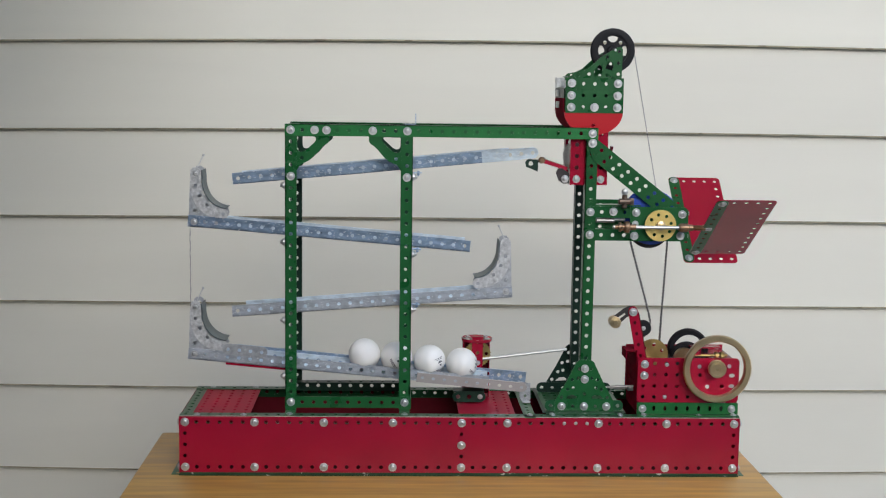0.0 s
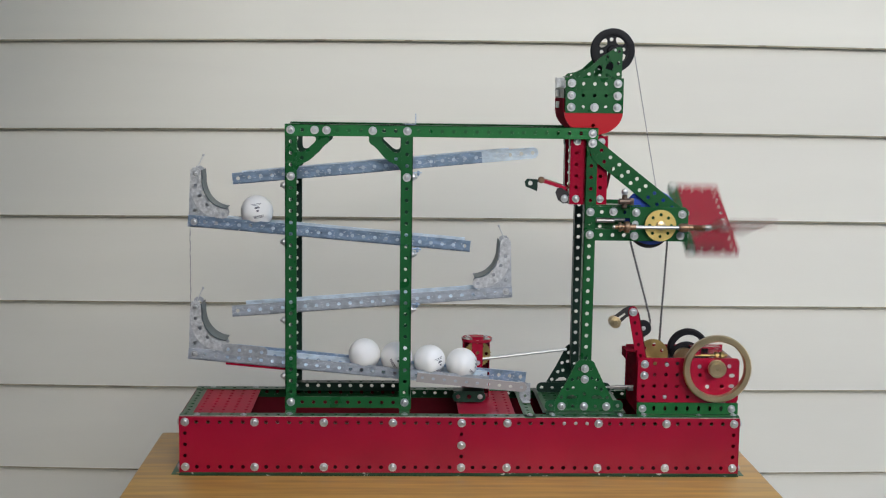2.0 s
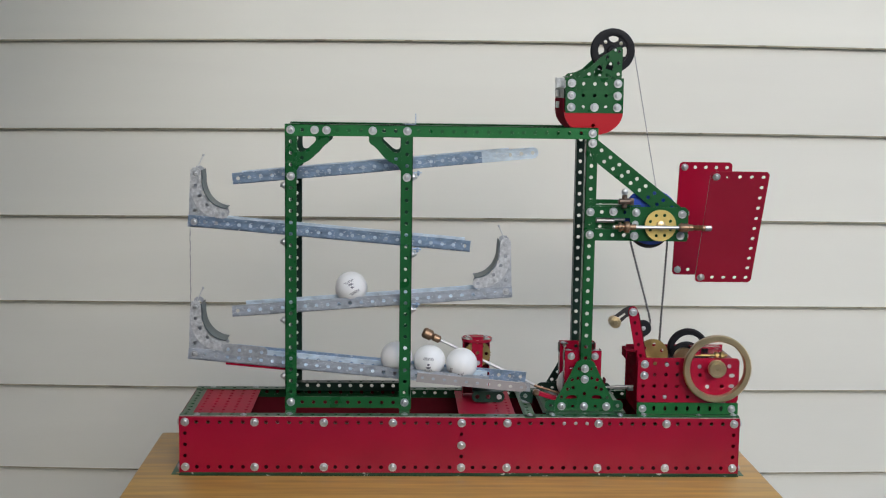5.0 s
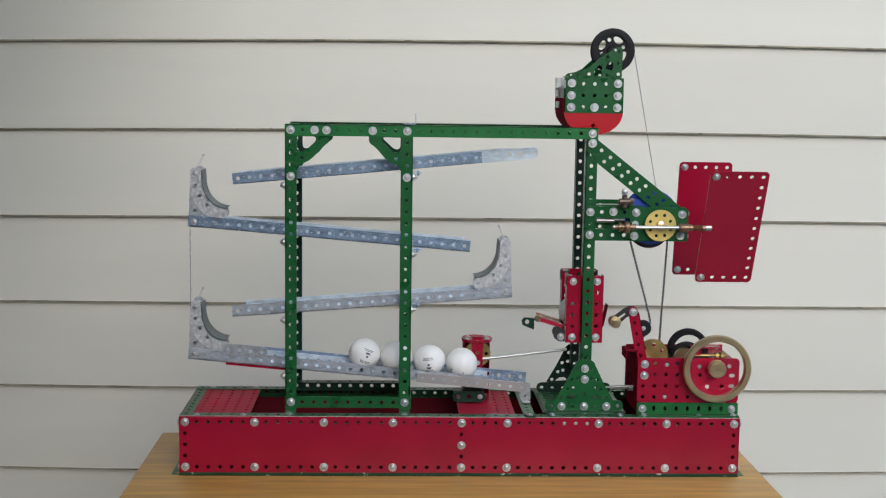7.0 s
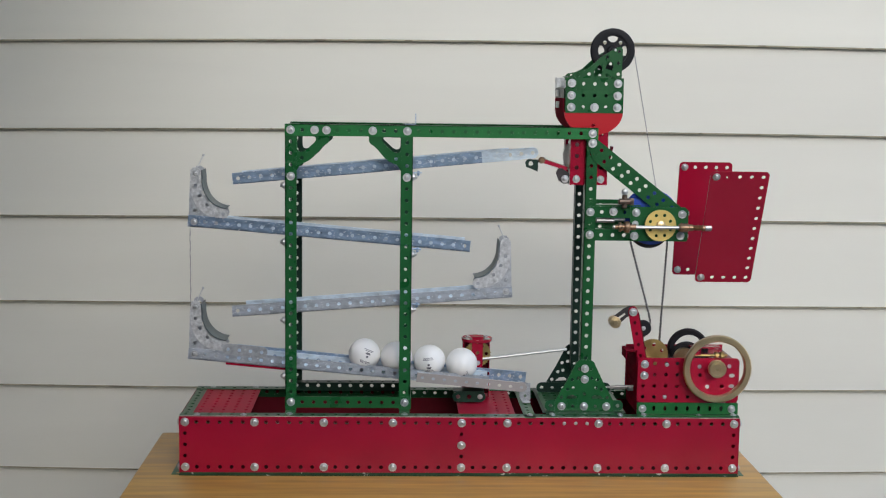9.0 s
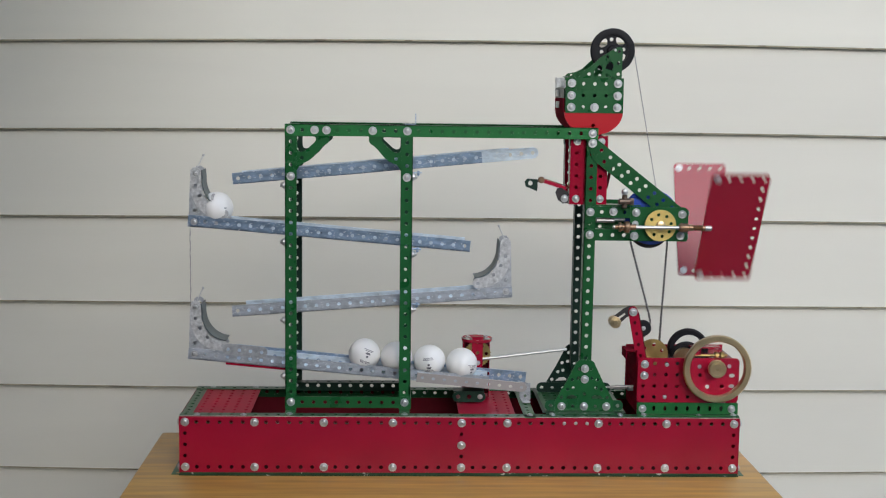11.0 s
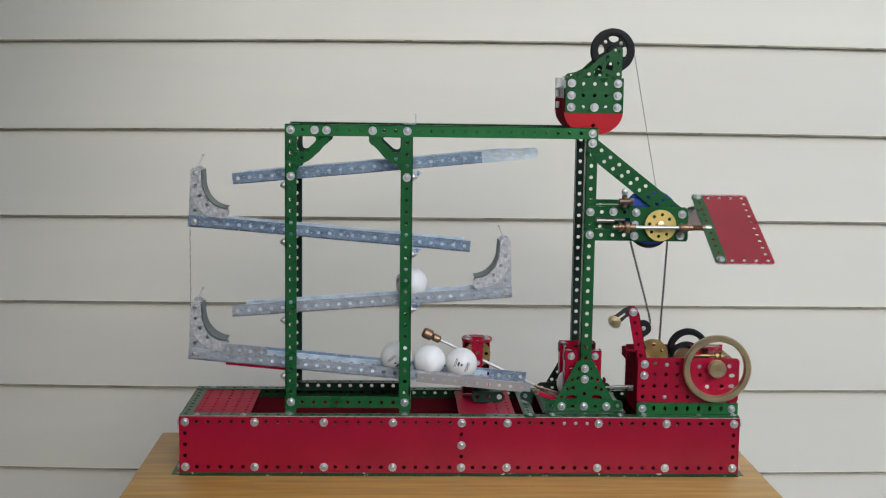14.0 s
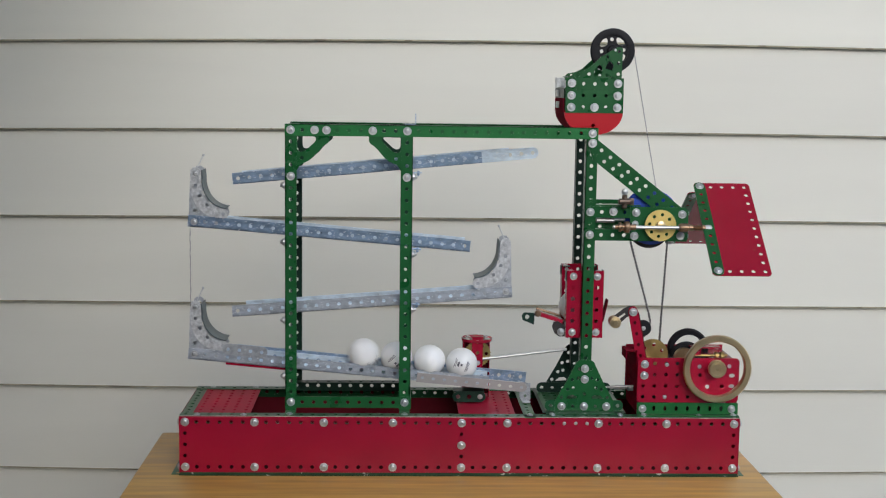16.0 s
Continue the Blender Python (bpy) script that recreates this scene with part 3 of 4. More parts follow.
def turned(profile, at, n=36, closed=False):
    return moved(lathe(profile, n, closed), Matrix.Translation(at) @ ACROSS)


part("blue_pulley", turned([(0.1, 0), (2.1, 0), (2.4, -0.1), (2.42, -0.3), (2.2, -0.42), (2.42, -0.54), (2.4, -0.75), (2.1, -0.85), (0.1, -0.85)], (40.55, 2.4, 22.7), 48), BLUE, tower, "blue enamelled grooved pulley wheel", smooth=True)
part("blue_wheel", turned([(0.1, 0), (0.78, 0), (0.85, -0.08), (0.85, -0.3), (0.78, -0.38), (0.1, -0.38)], (39.3, 2.3, 24.05), 32), BLUE, tower, "small blue enamelled wheel", smooth=True)
part("gear_axle", rod((41.06, 0.85, 22.14), (41.06, YR + 0.4, 22.14), 0.16), STEEL, tower)
gear_out = []
for k in range(112):
    a = 2 * math.pi * k / 112
    r = 1.40 if k % 2 else 1.34
    gear_out.append((r * math.cos(a), r * math.sin(a)))
g = pierced(gear_out, [(0.95 * math.cos(math.pi / 4 * (k + 0.3)), 0.95 * math.sin(math.pi / 4 * (k + 0.3))) for k in range(8)], 0.14, 0.15)
GEAR_AT = Vector((41.06, 1.2, 22.14))
gear = part("gear_wheel", moved(g, basis(GEAR_AT, X, Z)), GEAR_BRASS, tower, "round brass gear wheel with eight holes", at=GEAR_AT)
hub = part("gear_hub", moved(lathe([(0.02, 0), (0.42, 0), (0.42, 0.22), (0.36, 0.26), (0.02, 0.26)], 20, False), basis(GEAR_AT - Y * 0.14, X, Z)), BRASS, gear, smooth=True)
FAN_F, FAN_R = Vector((45.0, 0.05, 22.09)), Vector((45.1, 11.0, 21.72))
for c, s in ((FAN_F, 1), (FAN_R, -1)):
    part("fan_shaft", rod((36.7, c.y, c.z), (45.15, c.y, c.z), 0.15), STEEL, tower, "bright steel shaft")
    prof = [(0.02, 36.9), (0.2, 36.9), (0.2, 37.2), (0.4, 37.22), (0.43, 37.4), (0.3, 37.5), (0.3, 37.66), (0.46, 37.72), (0.52, 37.85), (0.52, 38.05), (0.44, 38.15), (0.26, 38.2), (0.26, 38.7), (0.02, 38.7)]
    along = Matrix.Translation((0, c.y, c.z)) @ Matrix.Rotation(radians(90), 4, "Y")
    part("shaft_collar", moved(lathe(prof, 20, False), along), COPPERY, tower, "brown bronze flanged collar", smooth=True)
    part("bush", moved(lathe([(0.02, 42.45), (0.3, 42.45), (0.36, 42.55), (0.36, 43.2), (0.28, 43.3), (0.28, 43.6), (0.02, 43.6)], 16, False), along), COPPERY, tower, smooth=True)
    coil = []
    for k in range(9):
        coil += [(0.19, 43.6 + k * 0.1), (0.25, 43.65 + k * 0.1)]
    part("spring", moved(lathe([(0.02, 43.6)] + coil + [(0.27, 44.5), (0.27, 44.7), (0.02, 44.7)], 14, False), along), COPPERY, tower, "small coiled bronze spring", smooth=True)
    ya, yb = sorted((c.y, YF - 0.1 if s > 0 else YR + 0.1))
    for x in (38.1, 42.9):
        part("bearing_bracket", join(box(x - 0.22, x + 0.22, ya, yb, c.z - 0.42, c.z - 0.3), box(x - 0.22, x + 0.22, c.y - 0.08, c.y + 0.08, c.z - 0.4, c.z + 0.4)), IRON, tower)
part("clamp", join(rod((37.3, 1.1, 24.2), (38.4, 1.1, 24.2), 0.28), rod((37.85, 1.1, 23.6), (37.85, 1.1, 24.8), 0.24), box(38.3, 38.65, 0.9, 1.3, 23.9, 24.5, 0.05)), material("oiled_dark_bronze", (0.15, 0.11, 0.085), 0.4, 0.8, vary=0.4, scale=150), tower, "dark bronze coupling with clamp screw", smooth=True)
part("clamp_screw", turned([(0.02, -0.2), (0.22, -0.2), (0.3, 0.0), (0.24, 0.3), (0.02, 0.36)], (37.85, 1.1, 25.05), 14), STEEL, tower, smooth=True)


def fan(c):
    """A red blade on a green bar, turning about the shaft through its middle."""
    plate = part("fan_blade", moved(perf(5, 11, lambda i, j: i == 4 or j in (0, 10), corner=True, th=0.06), basis(c + Vector((0, 0.03, -5)), X, Z)), RED, tower, "glossy red drilled fan blade with a green bar", at=c)
    part("fan_bar", moved(perf(11, 1, ends=(True, True), th=0.07), basis(c + Vector((0, -0.04, -5)), Z, -X)), GREEN, plate, "green drilled bar")
    for j in (-5, 5):
        bolt(c + Vector((0, -0.11, j)), FRONT, plate)
        bolt(c + Vector((0, 0.03, j)), Y, plate, size=0.9)
    bolt(c + Vector((0, -0.11, 0)), FRONT, plate, size=0.7)
    part("blade_collar", rod(c - X * 0.35, c + X * 0.3, 0.27), STEEL, plate)
    return plate


fan_front, fan_rear = fan(FAN_F), fan(FAN_R)

# head of the tower
HY, HR = 2.0, 8.4
for y in (HY, HR):
    upper = part("head_strip", moved(perf(5, 1), basis((33.1, y, 34.27), X, Z)), GREEN, tower)
    lower = part("head_plate", moved(perf(5, 2), basis((33.12, y + (0.05 if y == HY else -0.05), 32.26), X, Z)), GREEN, tower)
    if y == HY:
        for x in (33.1, 37.1):
            bolt((x, y - 0.07, 34.3), FRONT, upper)
            for z in (33.26, 32.24):
                bolt((x, y - 0.02, z), FRONT, lower)
        bolt((35.12, y - 0.02, 32.24), FRONT, lower)
drum = []
for k in range(33):
    a = math.pi * k / 32
    drum.append((2.55 * math.cos(a), -1.98 * math.sin(a)))
part("drum_end", moved(pierced(drum, [(0.0, -1.15)], 0.07), basis((35.07, HY + 0.12, 31.83), X, Z)), BRIGHT_RED, tower, "bright red half-round end plate")
part("drum_end", moved(pierced(drum, [(0.0, -1.15)], 0.07), basis((35.07, HR - 0.1, 31.83), X, Z)), BRIGHT_RED, tower)
v, f = [], []
for x, z in drum:
    v += [(35.07 + x, HY + 0.12, 31.83 + z), (35.07 + x, HR - 0.1, 31.83 + z), (35.07 + x * 0.975, HR - 0.1, 31.83 + z * 0.975), (35.07 + x * 0.975, HY + 0.12, 31.83 + z * 0.975)]
for k in range(32):
    for q in range(4):
        f.append((4 * k + q, 4 * k + (q + 1) % 4, 4 * k + 4 + (q + 1) % 4, 4 * k + 4 + q))
f += [(0, 1, 2, 3), (131, 130, 129, 128)]
part("drum_shell", (v, f), MATT_RED, tower, "dark red curved shell", smooth=True)
for x, s in ((32.52, -1), (37.62, 1)):
    sd = part("head_bracket", join(box(x - 0.05, x + 0.95, HR - 0.12, HR - 0.06, 33.85, 34.8, 0.02), box(x - 0.05, x + 0.03, HR - 0.9, HR - 0.1, 33.85, 34.8, 0.02)), PALE_ZINC, tower, "dull grey angle bracket")
    for z in (33.2, 32.3):
        bolt((x + 0.45, HR - 0.13, z), FRONT, sd, size=0.6, name="nut")
for x in (32.49, 37.6):
    hs = part("head_side", box(x, x + 0.05, HY + 0.3, HR - 0.15, 31.8, 33.0), MATT_RED, tower)
    part("head_side", box(x, x + 0.05, HY + 0.3, HR - 0.15, 33.01, 33.84), DARK_GREEN, tower, "blackish green side plate")
    for z in (33.4, 32.4):
        if x < 35:
            part("nut", box(x - 0.16, x, 5.2, 6.6, z - 0.28, z + 0.28, 0.04), STEEL, hs)
# added dark plate inside the head, so the middle row of holes looks dark
part("head_baffle", box(33.0, 37.2, 5.0, 5.06, 32.75, 33.8), DARK_GREEN, tower)
part("head_top", box(32.55, 37.55, HY + 0.1, HR - 0.1, 33.86, 33.92), GREEN, tower)
gus = [(-4.1, -0.1), (0.3, -0.1), (0.35, 2.6), (0.1, 2.8), (-0.3, 2.65), (-0.9, 2.3), (-1.6, 1.85), (-2.1, 1.35), (-2.6, 0.9), (-3.2, 0.62), (-3.9, 0.48), (-4.15, 0.2)]
cut1 = [(-2.05, 0.3), (-1.5, 0.25), (-1.4, 0.7), (-1.45, 1.1), (-1.65, 1.25), (-1.95, 1.0), (-2.1, 0.65)]
cut2 = [(-1.15, 0.9), (-0.55, 0.75), (-0.42, 1.1), (-0.5, 1.45), (-0.9, 1.6)]
for y in (2.9, 7.0):
    g = pierced(gus, [(-3.5, 0.3), (-2.55, 0.42), (-0.95, 0.35), (0.0, 0.45), (0.0, 1.4), (0.03, 2.4), (-1.0, 1.9), cut1, cut2], 0.07, 0.15)
    part("wheel_bracket", moved(g, basis((37.25, y, 34.68), X, Z)), GREEN, tower, "green drilled gusset bracket")
for x in (33.2, 37.0):
    part("bracket_foot", box(x - 0.4, x + 0.4, HY + 0.1, 5.8, 34.82, 34.9), GREEN, tower)
WHEEL_AT = Vector((36.95, 4.4, 37.18))
tyre = part("pulley_wheel", turned([(1.36, -0.2), (1.78, -0.28), (1.94, -0.2), (1.8, 0.0), (1.94, 0.2), (1.78, 0.28), (1.36, 0.2)], WHEEL_AT, 48, True), BLACK, tower, "black grooved pulley wheel with open spokes", at=WHEEL_AT, smooth=True)
part("wheel_hub", turned([(0.05, -0.35), (0.42, -0.35), (0.5, -0.15), (0.5, 0.15), (0.42, 0.35), (0.05, 0.35)], WHEEL_AT, 20), BLACK, tyre, smooth=True)
web, cuts = [], []
for k in range(48):
    a = 2 * math.pi * k / 48
    web.append((1.42 * math.cos(a), 1.42 * math.sin(a)))
for k in range(4):
    a = math.pi / 2 * (k + 1)
    cuts.append([(r * math.cos(a + q), r * math.sin(a + q)) for r, q in ((1.24, -0.36), (1.28, -0.12), (1.28, 0.12), (1.24, 0.36), (1.02, 0.42), (0.76, 0.2), (0.72, 0.0), (0.76, -0.2), (1.02, -0.42))])
    cuts.append((0.98 * math.cos(a + 0.785), 0.98 * math.sin(a + 0.785)))
part("web", moved(pierced(web, cuts, 0.16, 0.17), basis(WHEEL_AT + Y * 0.08, X, Z)), BLACK, tyre, "black web with cut-out openings")
part("wheel_axle", rod(WHEEL_AT - Y * 1.6, WHEEL_AT + Y * 2.6, 0.15), STEEL, tower)

# cord and chains
part("lift_cord", rod((38.9, 4.4, 36.9), (41.35, 4.4, 24.6), 0.045, 8), CORD, tower, "thin grey lift cord")


def chain(a, b):
    """Ladder links: a broad eye and a thin neck in turn along a run."""
    a, b = Vector(a), Vector(b)
    n = max(2, round((b - a).length / 0.3))
    geo = []
    for k in range(n):
        p, q, r = a.lerp(b, k / n), a.lerp(b, (k + 0.58) / n), a.lerp(b, (k + 1) / n)
        geo += [rod(p, q, 0.115, 7), rod(q, r, 0.075, 6)]
    return join(*geo)


for a, b in (((38.95, 4.0, 20.6), (40.9, 4.0, 13.9)), ((40.9, 4.0, 13.9), (41.08, 4.0, 13.1)), ((42.35, 4.0, 20.6), (41.95, 4.0, 11.2)), ((41.08, 4.0, 13.1), (40.95, 4.0, 12.5)), ((40.95, 4.0, 12.5), (40.45, 4.0, 11.6))):
    part("chain", chain(a, b), CHAIN, tower, "dark steel sprocket chain")
part("sprocket", turned([(0.1, -0.1), (1.9, -0.1), (1.9, 0.1), (0.1, 0.1)], (40.65, 4.0, 21.7), 30), IRON, tower)

# ---- winding motor ----
motor = thing("winding_motor", (44, 4, TOP), "red metal winding motor with large brass flywheel on green girders", "motor")
MY = 1.0
mp = part("motor_plate", moved(perf(9, 4, lambda i, j: i < 4 or (i == 4 and j < 3) or (i == 5 and j == 2) or i == 7 and j == 1, corner=True), basis((40, MY, 6.95), X, Z)), RED, motor, "red drilled motor side plate")
for x, z in ((40.09, 9.88), (40.08, 8.87)):
    bolt((x, MY - 0.07, z), FRONT, mp)
# pale ovals laid on the plate stand in for bright elongated slots
for z in (8.9, 7.95):
    part("washer", moved(slab([(0.27 * math.cos(k * 0.524), 0.17 * math.sin(k * 0.524)) for k in range(12)], 0.02), basis((47.85, MY - 0.075, z), X, Z)), STEEL, mp, "pale steel oval in place of a bright slot")
for x, z in ((42.05, 9.85), (41.95, 6.95), (44.95, 9.7), (45.7, 7.9), (47.6, 9.75)):
    bolt((x, MY - 0.07, z), FRONT, mp, size=0.5)
part("motor_plate", moved(perf(9, 4), basis((40, 7.0, 6.95), X, Z)), RED, motor)
rail = part("motor_girder", join(moved(perf(9, 1, hr=0.24, slot=(0.62, 1)), basis((40, MY - 0.08, 5.93), X, Z)), box(39.5, 48.5, 0.25, MY - 0.08, TOP + 0.02, TOP + 0.1)), LIGHT_GREEN, motor, "bright green slotted girder")
for x in (40, 47.92):
    bolt((x, MY - 0.16, 5.9), FRONT, rail, size=0.95)
    bolt((x + 0.12, 0.5, TOP + 0.1), (0.2, -0.4, 1), rail, size=0.8)
bolt((44.95, 0.5, TOP + 0.1), Z, rail, size=0.7)
part("motor_girder", moved(perf(9, 1), basis((40, 7.1, 5.93), X, Z)), GREEN, motor)
part("motor_end", moved(perf(5, 5), basis((39.47, MY + 0.5, 6.0), Y, Z)), MATT_RED, motor)
part("motor_end", box(48.4, 48.46, MY + 0.1, 6.9, 5.5, 9.4), RED, motor)
part("motor_cover", join(box(39.5, 41.2, 2.2, 6.9, 9.9, 9.98), box(46.2, 48.4, 1.2, 6.9, 9.95, 10.05), box(39.6, 48.4, 1.15, 6.9, 8.0, 8.1)), RED, motor)
part("motor_lip", join(box(38.55, 39.5, 1.5, 3.6, 10.9, 10.98), box(38.5, 38.58, 1.5, 3.6, 10.2, 10.98), box(39.4, 39.47, 1.2, 3.6, 9.6, 11.0)), MATT_RED, motor, "dark red bent bracket")
part("motor_switch", join(box(38.9, 39.4, 2.2, 3.0, 7.15, 7.5, 0.05), rod((37.0, 2.2, 7.5), (39.4, 2.2, 7.62), 0.11), rod((37.4, 2.7, 7.25), (38.9, 2.7, 7.3), 0.09)), CHAIN, motor, "small steel linkage rods")
part("motor_body", box(43.0, 48.0, 3.2, 6.6, 8.1, 9.9, 0.2), IRON, motor)
g = pierced([((1.42 if k % 2 else 1.36) * math.cos(2 * math.pi * k / 80), (1.42 if k % 2 else 1.36) * math.sin(2 * math.pi * k / 80)) for k in range(80)],
            [(0.9 * math.cos(math.pi / 3 * k + 0.4), 0.9 * math.sin(math.pi / 3 * k + 0.4)) for k in range(6)], 0.16, 0.17)
part("drive_gear", moved(g, basis((41.25, 3.5, 10.25), X, Z)), DULL_BRASS, motor, "tarnished brass drive gear")
part("drive_pulley", turned([(1.35, -0.3), (1.75, -0.35), (1.9, -0.15), (1.9, 0.15), (1.75, 0.35), (1.35, 0.3)], (44.9, 5.4, 10.35), 40, True), BLACK, motor, "black rubber tyred pulley", smooth=True)
part("drive_pulley", turned([(0.1, -0.3), (1.35, -0.3), (1.5, 0.0), (1.35, 0.3), (0.1, 0.3)], (44.5, 4.4, 9.75), 40), BLACK, motor, smooth=True)
part("drive_gear", turned([(0.1, -0.3), (0.95, -0.3), (0.95, 0.3), (0.1, 0.3)], (44.2, 3.6, 9.85), 28), BRASS, motor)
part("idler_shaft", join(rod((44.8, 2.6, 10.35), (47.8, 2.6, 10.35), 0.12), rod((46.65, 2.6, 10.35), (46.95, 2.6, 10.35), 0.36), rod((47.1, 2.6, 10.35), (47.55, 2.6, 10.35), 0.36)), DULL_BRASS, motor, "brass shaft with collars")
part("idler_bracket", join(box(44.6, 47.3, 2.9, 3.8, 10.9, 11.05, 0.04), box(44.9, 45.4, 2.4, 2.9, 10.4, 11.0, 0.04)), RED, motor)
FLY = Vector((46.3, 0.1, 9.7))
part("flywheel", turned([(2.42, -0.28), (2.62, -0.34), (2.9, -0.3), (2.99, -0.15), (2.99, 0.2), (2.9, 0.3), (2.5, 0.3), (2.42, 0.2)], FLY, 72, True), BRASS, motor, "large turned brass flywheel rim", smooth=True)
part("flywheel_boss", turned([(0.02, 0.34), (0.10, 0.34), (0.13, 0.30), (0.22, 0.30), (0.24, 0.34), (0.50, 0.34), (0.52, 0.31), (0.56, 0.34), (0.74, 0.33), (0.77, 0.29), (0.77, -0.2), (0.3, -0.3), (0.3, -0.9), (0.02, -0.9)], FLY, 36), BRASS, motor, "turned brass flywheel boss", smooth=True)
clear = bpy.data.materials.new("clear_acrylic")
clear.use_nodes = True
cb = clear.node_tree.nodes["Principled BSDF"]
cb.inputs["Transmission Weight"].default_value, cb.inputs["Roughness"].default_value, cb.inputs["IOR"].default_value = 1.0, 0.02, 1.12
cb.inputs["Base Color"].default_value = (0.97, 0.97, 0.95, 1)
disc = part("flywheel_disc", turned([(0.7, -0.03), (2.45, -0.03), (2.45, 0.03), (0.7, 0.03)], FLY, 60, True), clear, motor, "clear flywheel disc")
disc.visible_shadow = False
# lever, link and brass weight
arm_u = Vector((39.05 - 39.95, 0, 14.4 - 9.9)).normalized()
lever = part("lever", moved(perf(6, 1, ends=(True, True), th=0.08), basis(Vector((39.05, 1.75, 14.4)) - arm_u * 5, arm_u, Vector((arm_u.z, 0, -arm_u.x))) @ Matrix.Diagonal((1, 0.85, 1, 1))), RED, motor, "dark red drilled lever arm")
part("lever", moved(perf(5, 1, lambda i, j: False, ends=(True, True), th=0.08), basis(Vector((39.3, 2.15, 14.0)) - arm_u * 4, arm_u, Vector((arm_u.z, 0, -arm_u.x))) @ Matrix.Diagonal((1, 0.85, 1, 1))), SHADED_DULL_RED, motor, "plain dark red inner lever arm")
bolt((39.05, 1.66, 14.4), FRONT, lever)
link = [(0.35, 0.15), (0.1, 0.5), (-0.35, 0.55), (-0.9, 0.25), (-2.0, -0.65), (-2.0, -1.1), (-1.6, -1.35), (-1.2, -1.1), (-0.5, -0.45), (0.2, -0.3)]
part("link", moved(pierced(link, [[(-1.45, -0.6), (-0.75, -0.1), (-0.65, -0.25), (-1.35, -0.8)]], 0.08), basis((39.05, 1.85, 14.4), X, Z)), IRON, motor, "dark curved link")
part("weight", turned([(0.02, 0.42), (0.2, 0.42), (0.24, 0.34), (0.5, 0.3), (0.52, -0.6), (0.02, -0.6)], (37.45, 1.6, 13.5), 24), BRASS, motor, "small brass weight", smooth=True)
part("jockey_wheel", turned([(0.05, -0.15), (0.6, -0.2), (0.72, -0.1), (0.6, 0.0), (0.72, 0.1), (0.6, 0.2), (0.05, 0.15)], (40.15, 2.6, 12.8), 24), BLACK, motor, smooth=True)
bolt((40.15, 2.42, 12.8), FRONT, lever, size=0.55)

# ---- ball gate: red pillar with a tipping rod ----
gate = thing("ball_gate", (25.7, 7.2, TOP), "red pillar with tipping steel rod and brass weight", "toy machine")
GX, GY = 25.7, 7.4
pillar = part("pillar", join(moved(perf(1, 5), basis((GX, GY - 0.75, 6.6), X, Z)), box(GX - 1.3, GX - 1.22, GY - 0.2, GY + 1.2, TOP, 10.7), box(GX + 1.1, GX + 1.18, GY - 0.2, GY + 1.2, TOP, 10.7)), RED, gate, "red channel pillar")
# darker red here paints the shade of the pillar's hollow
part("pillar_back", box(GX - 1.3, GX + 1.18, GY + 1.2, GY + 1.27, TOP, 10.7), SHADED_DULL_RED, gate)
cap = part("pillar_cap", moved(lathe([(0.02, 10.72), (1.2, 10.72), (1.42, 10.8), (1.43, 10.74), (1.38, 10.52), (1.3, 10.52), (1.3, 10.62), (0.02, 10.64)], 32, False), Matrix.Translation((GX, GY + 0.35, 0))), RED, gate, "round red flanged cap", smooth=True)
for x, y in ((-0.95, -0.1), (0, -0.6), (0.95, -0.1), (-0.8, 1.0), (0.8, 1.0)):
    bolt((GX + x, GY + y, 10.72), Z, cap, size=0.75)
bolt((GX + 0.05, GY - 0.82, 8.65), FRONT, pillar, size=0.6)
g = pierced([((1.22 if k % 2 else 1.14) * math.cos(2 * math.pi * k / 60), (1.22 if k % 2 else 1.14) * math.sin(2 * math.pi * k / 60)) for k in range(60)], [(0.8 * math.cos(math.pi / 3 * k), 0.8 * math.sin(math.pi / 3 * k)) for k in range(6)], 0.16, 0.17)
part("gate_gear", moved(g, basis((GX + 0.05, GY - 0.35, 9.45), X, Z)), DULL_BRASS, gate, "tarnished brass gear wheel")
PIVOT = Vector((26.0, 6.85, 8.95))
rod_part = part("tipping_rod", rod(PIVOT - X * 4.8, PIVOT + X * 8.05, 0.14), STEEL, gate, "straight bright steel rod", at=PIVOT)
part("counterweight", join(rod(PIVOT - X * 5.9, PIVOT - X * 4.9, 0.5, 20), rod(PIVOT - X * 4.9, PIVOT - X * 4.1, 0.36, 20)), COPPERY, rod_part, "tarnished brass counterweight", smooth=True)
SLIDE_AT = Vector((24.9, 4.9, 5.9))
slide = part("stop_bracket", join(moved(perf(3, 1, ends=(True, True), hr=0.2), basis(SLIDE_AT - X, X, Z)), box(SLIDE_AT.x - 1.4, SLIDE_AT.x + 1.4, 4.97, 6.4, 6.3, 6.38)), DARK_GREEN, gate, "dark green stop bracket", at=SLIDE_AT)
bolt(SLIDE_AT + X - Y * 0.07, FRONT, slide, size=0.65)

# ---- lift carriage, which travels ----
CZ = 12.2
CAR = Vector((34.8, 5.2, CZ))
car = thing("lift_carriage", CAR, "red drilled lift carriage with a hinged trip arm", "toy machine")
for y, s in ((2.45, 1), (6.95, -1)):
    pl = part("side_plate", moved(perf(3, 6, cell=1), Matrix.Translation((33.78, y, CZ)) @ Matrix.Diagonal((1.06, 1, 1, 1)) @ basis((0, 0, 0), X, Z)), RED, car, "red drilled side plate")
    for x in (33.78, 35.9):
        for z in (CZ, CZ + 5):
            bolt((x, y - 0.07 * s, z), (0, -s, 0), pl, size=0.9)
    for x in (33.22, 36.43):
        part("flange", moved(perf(1, 6), basis((x, y + 0.55 * s, CZ), Y, Z)), RED, car)
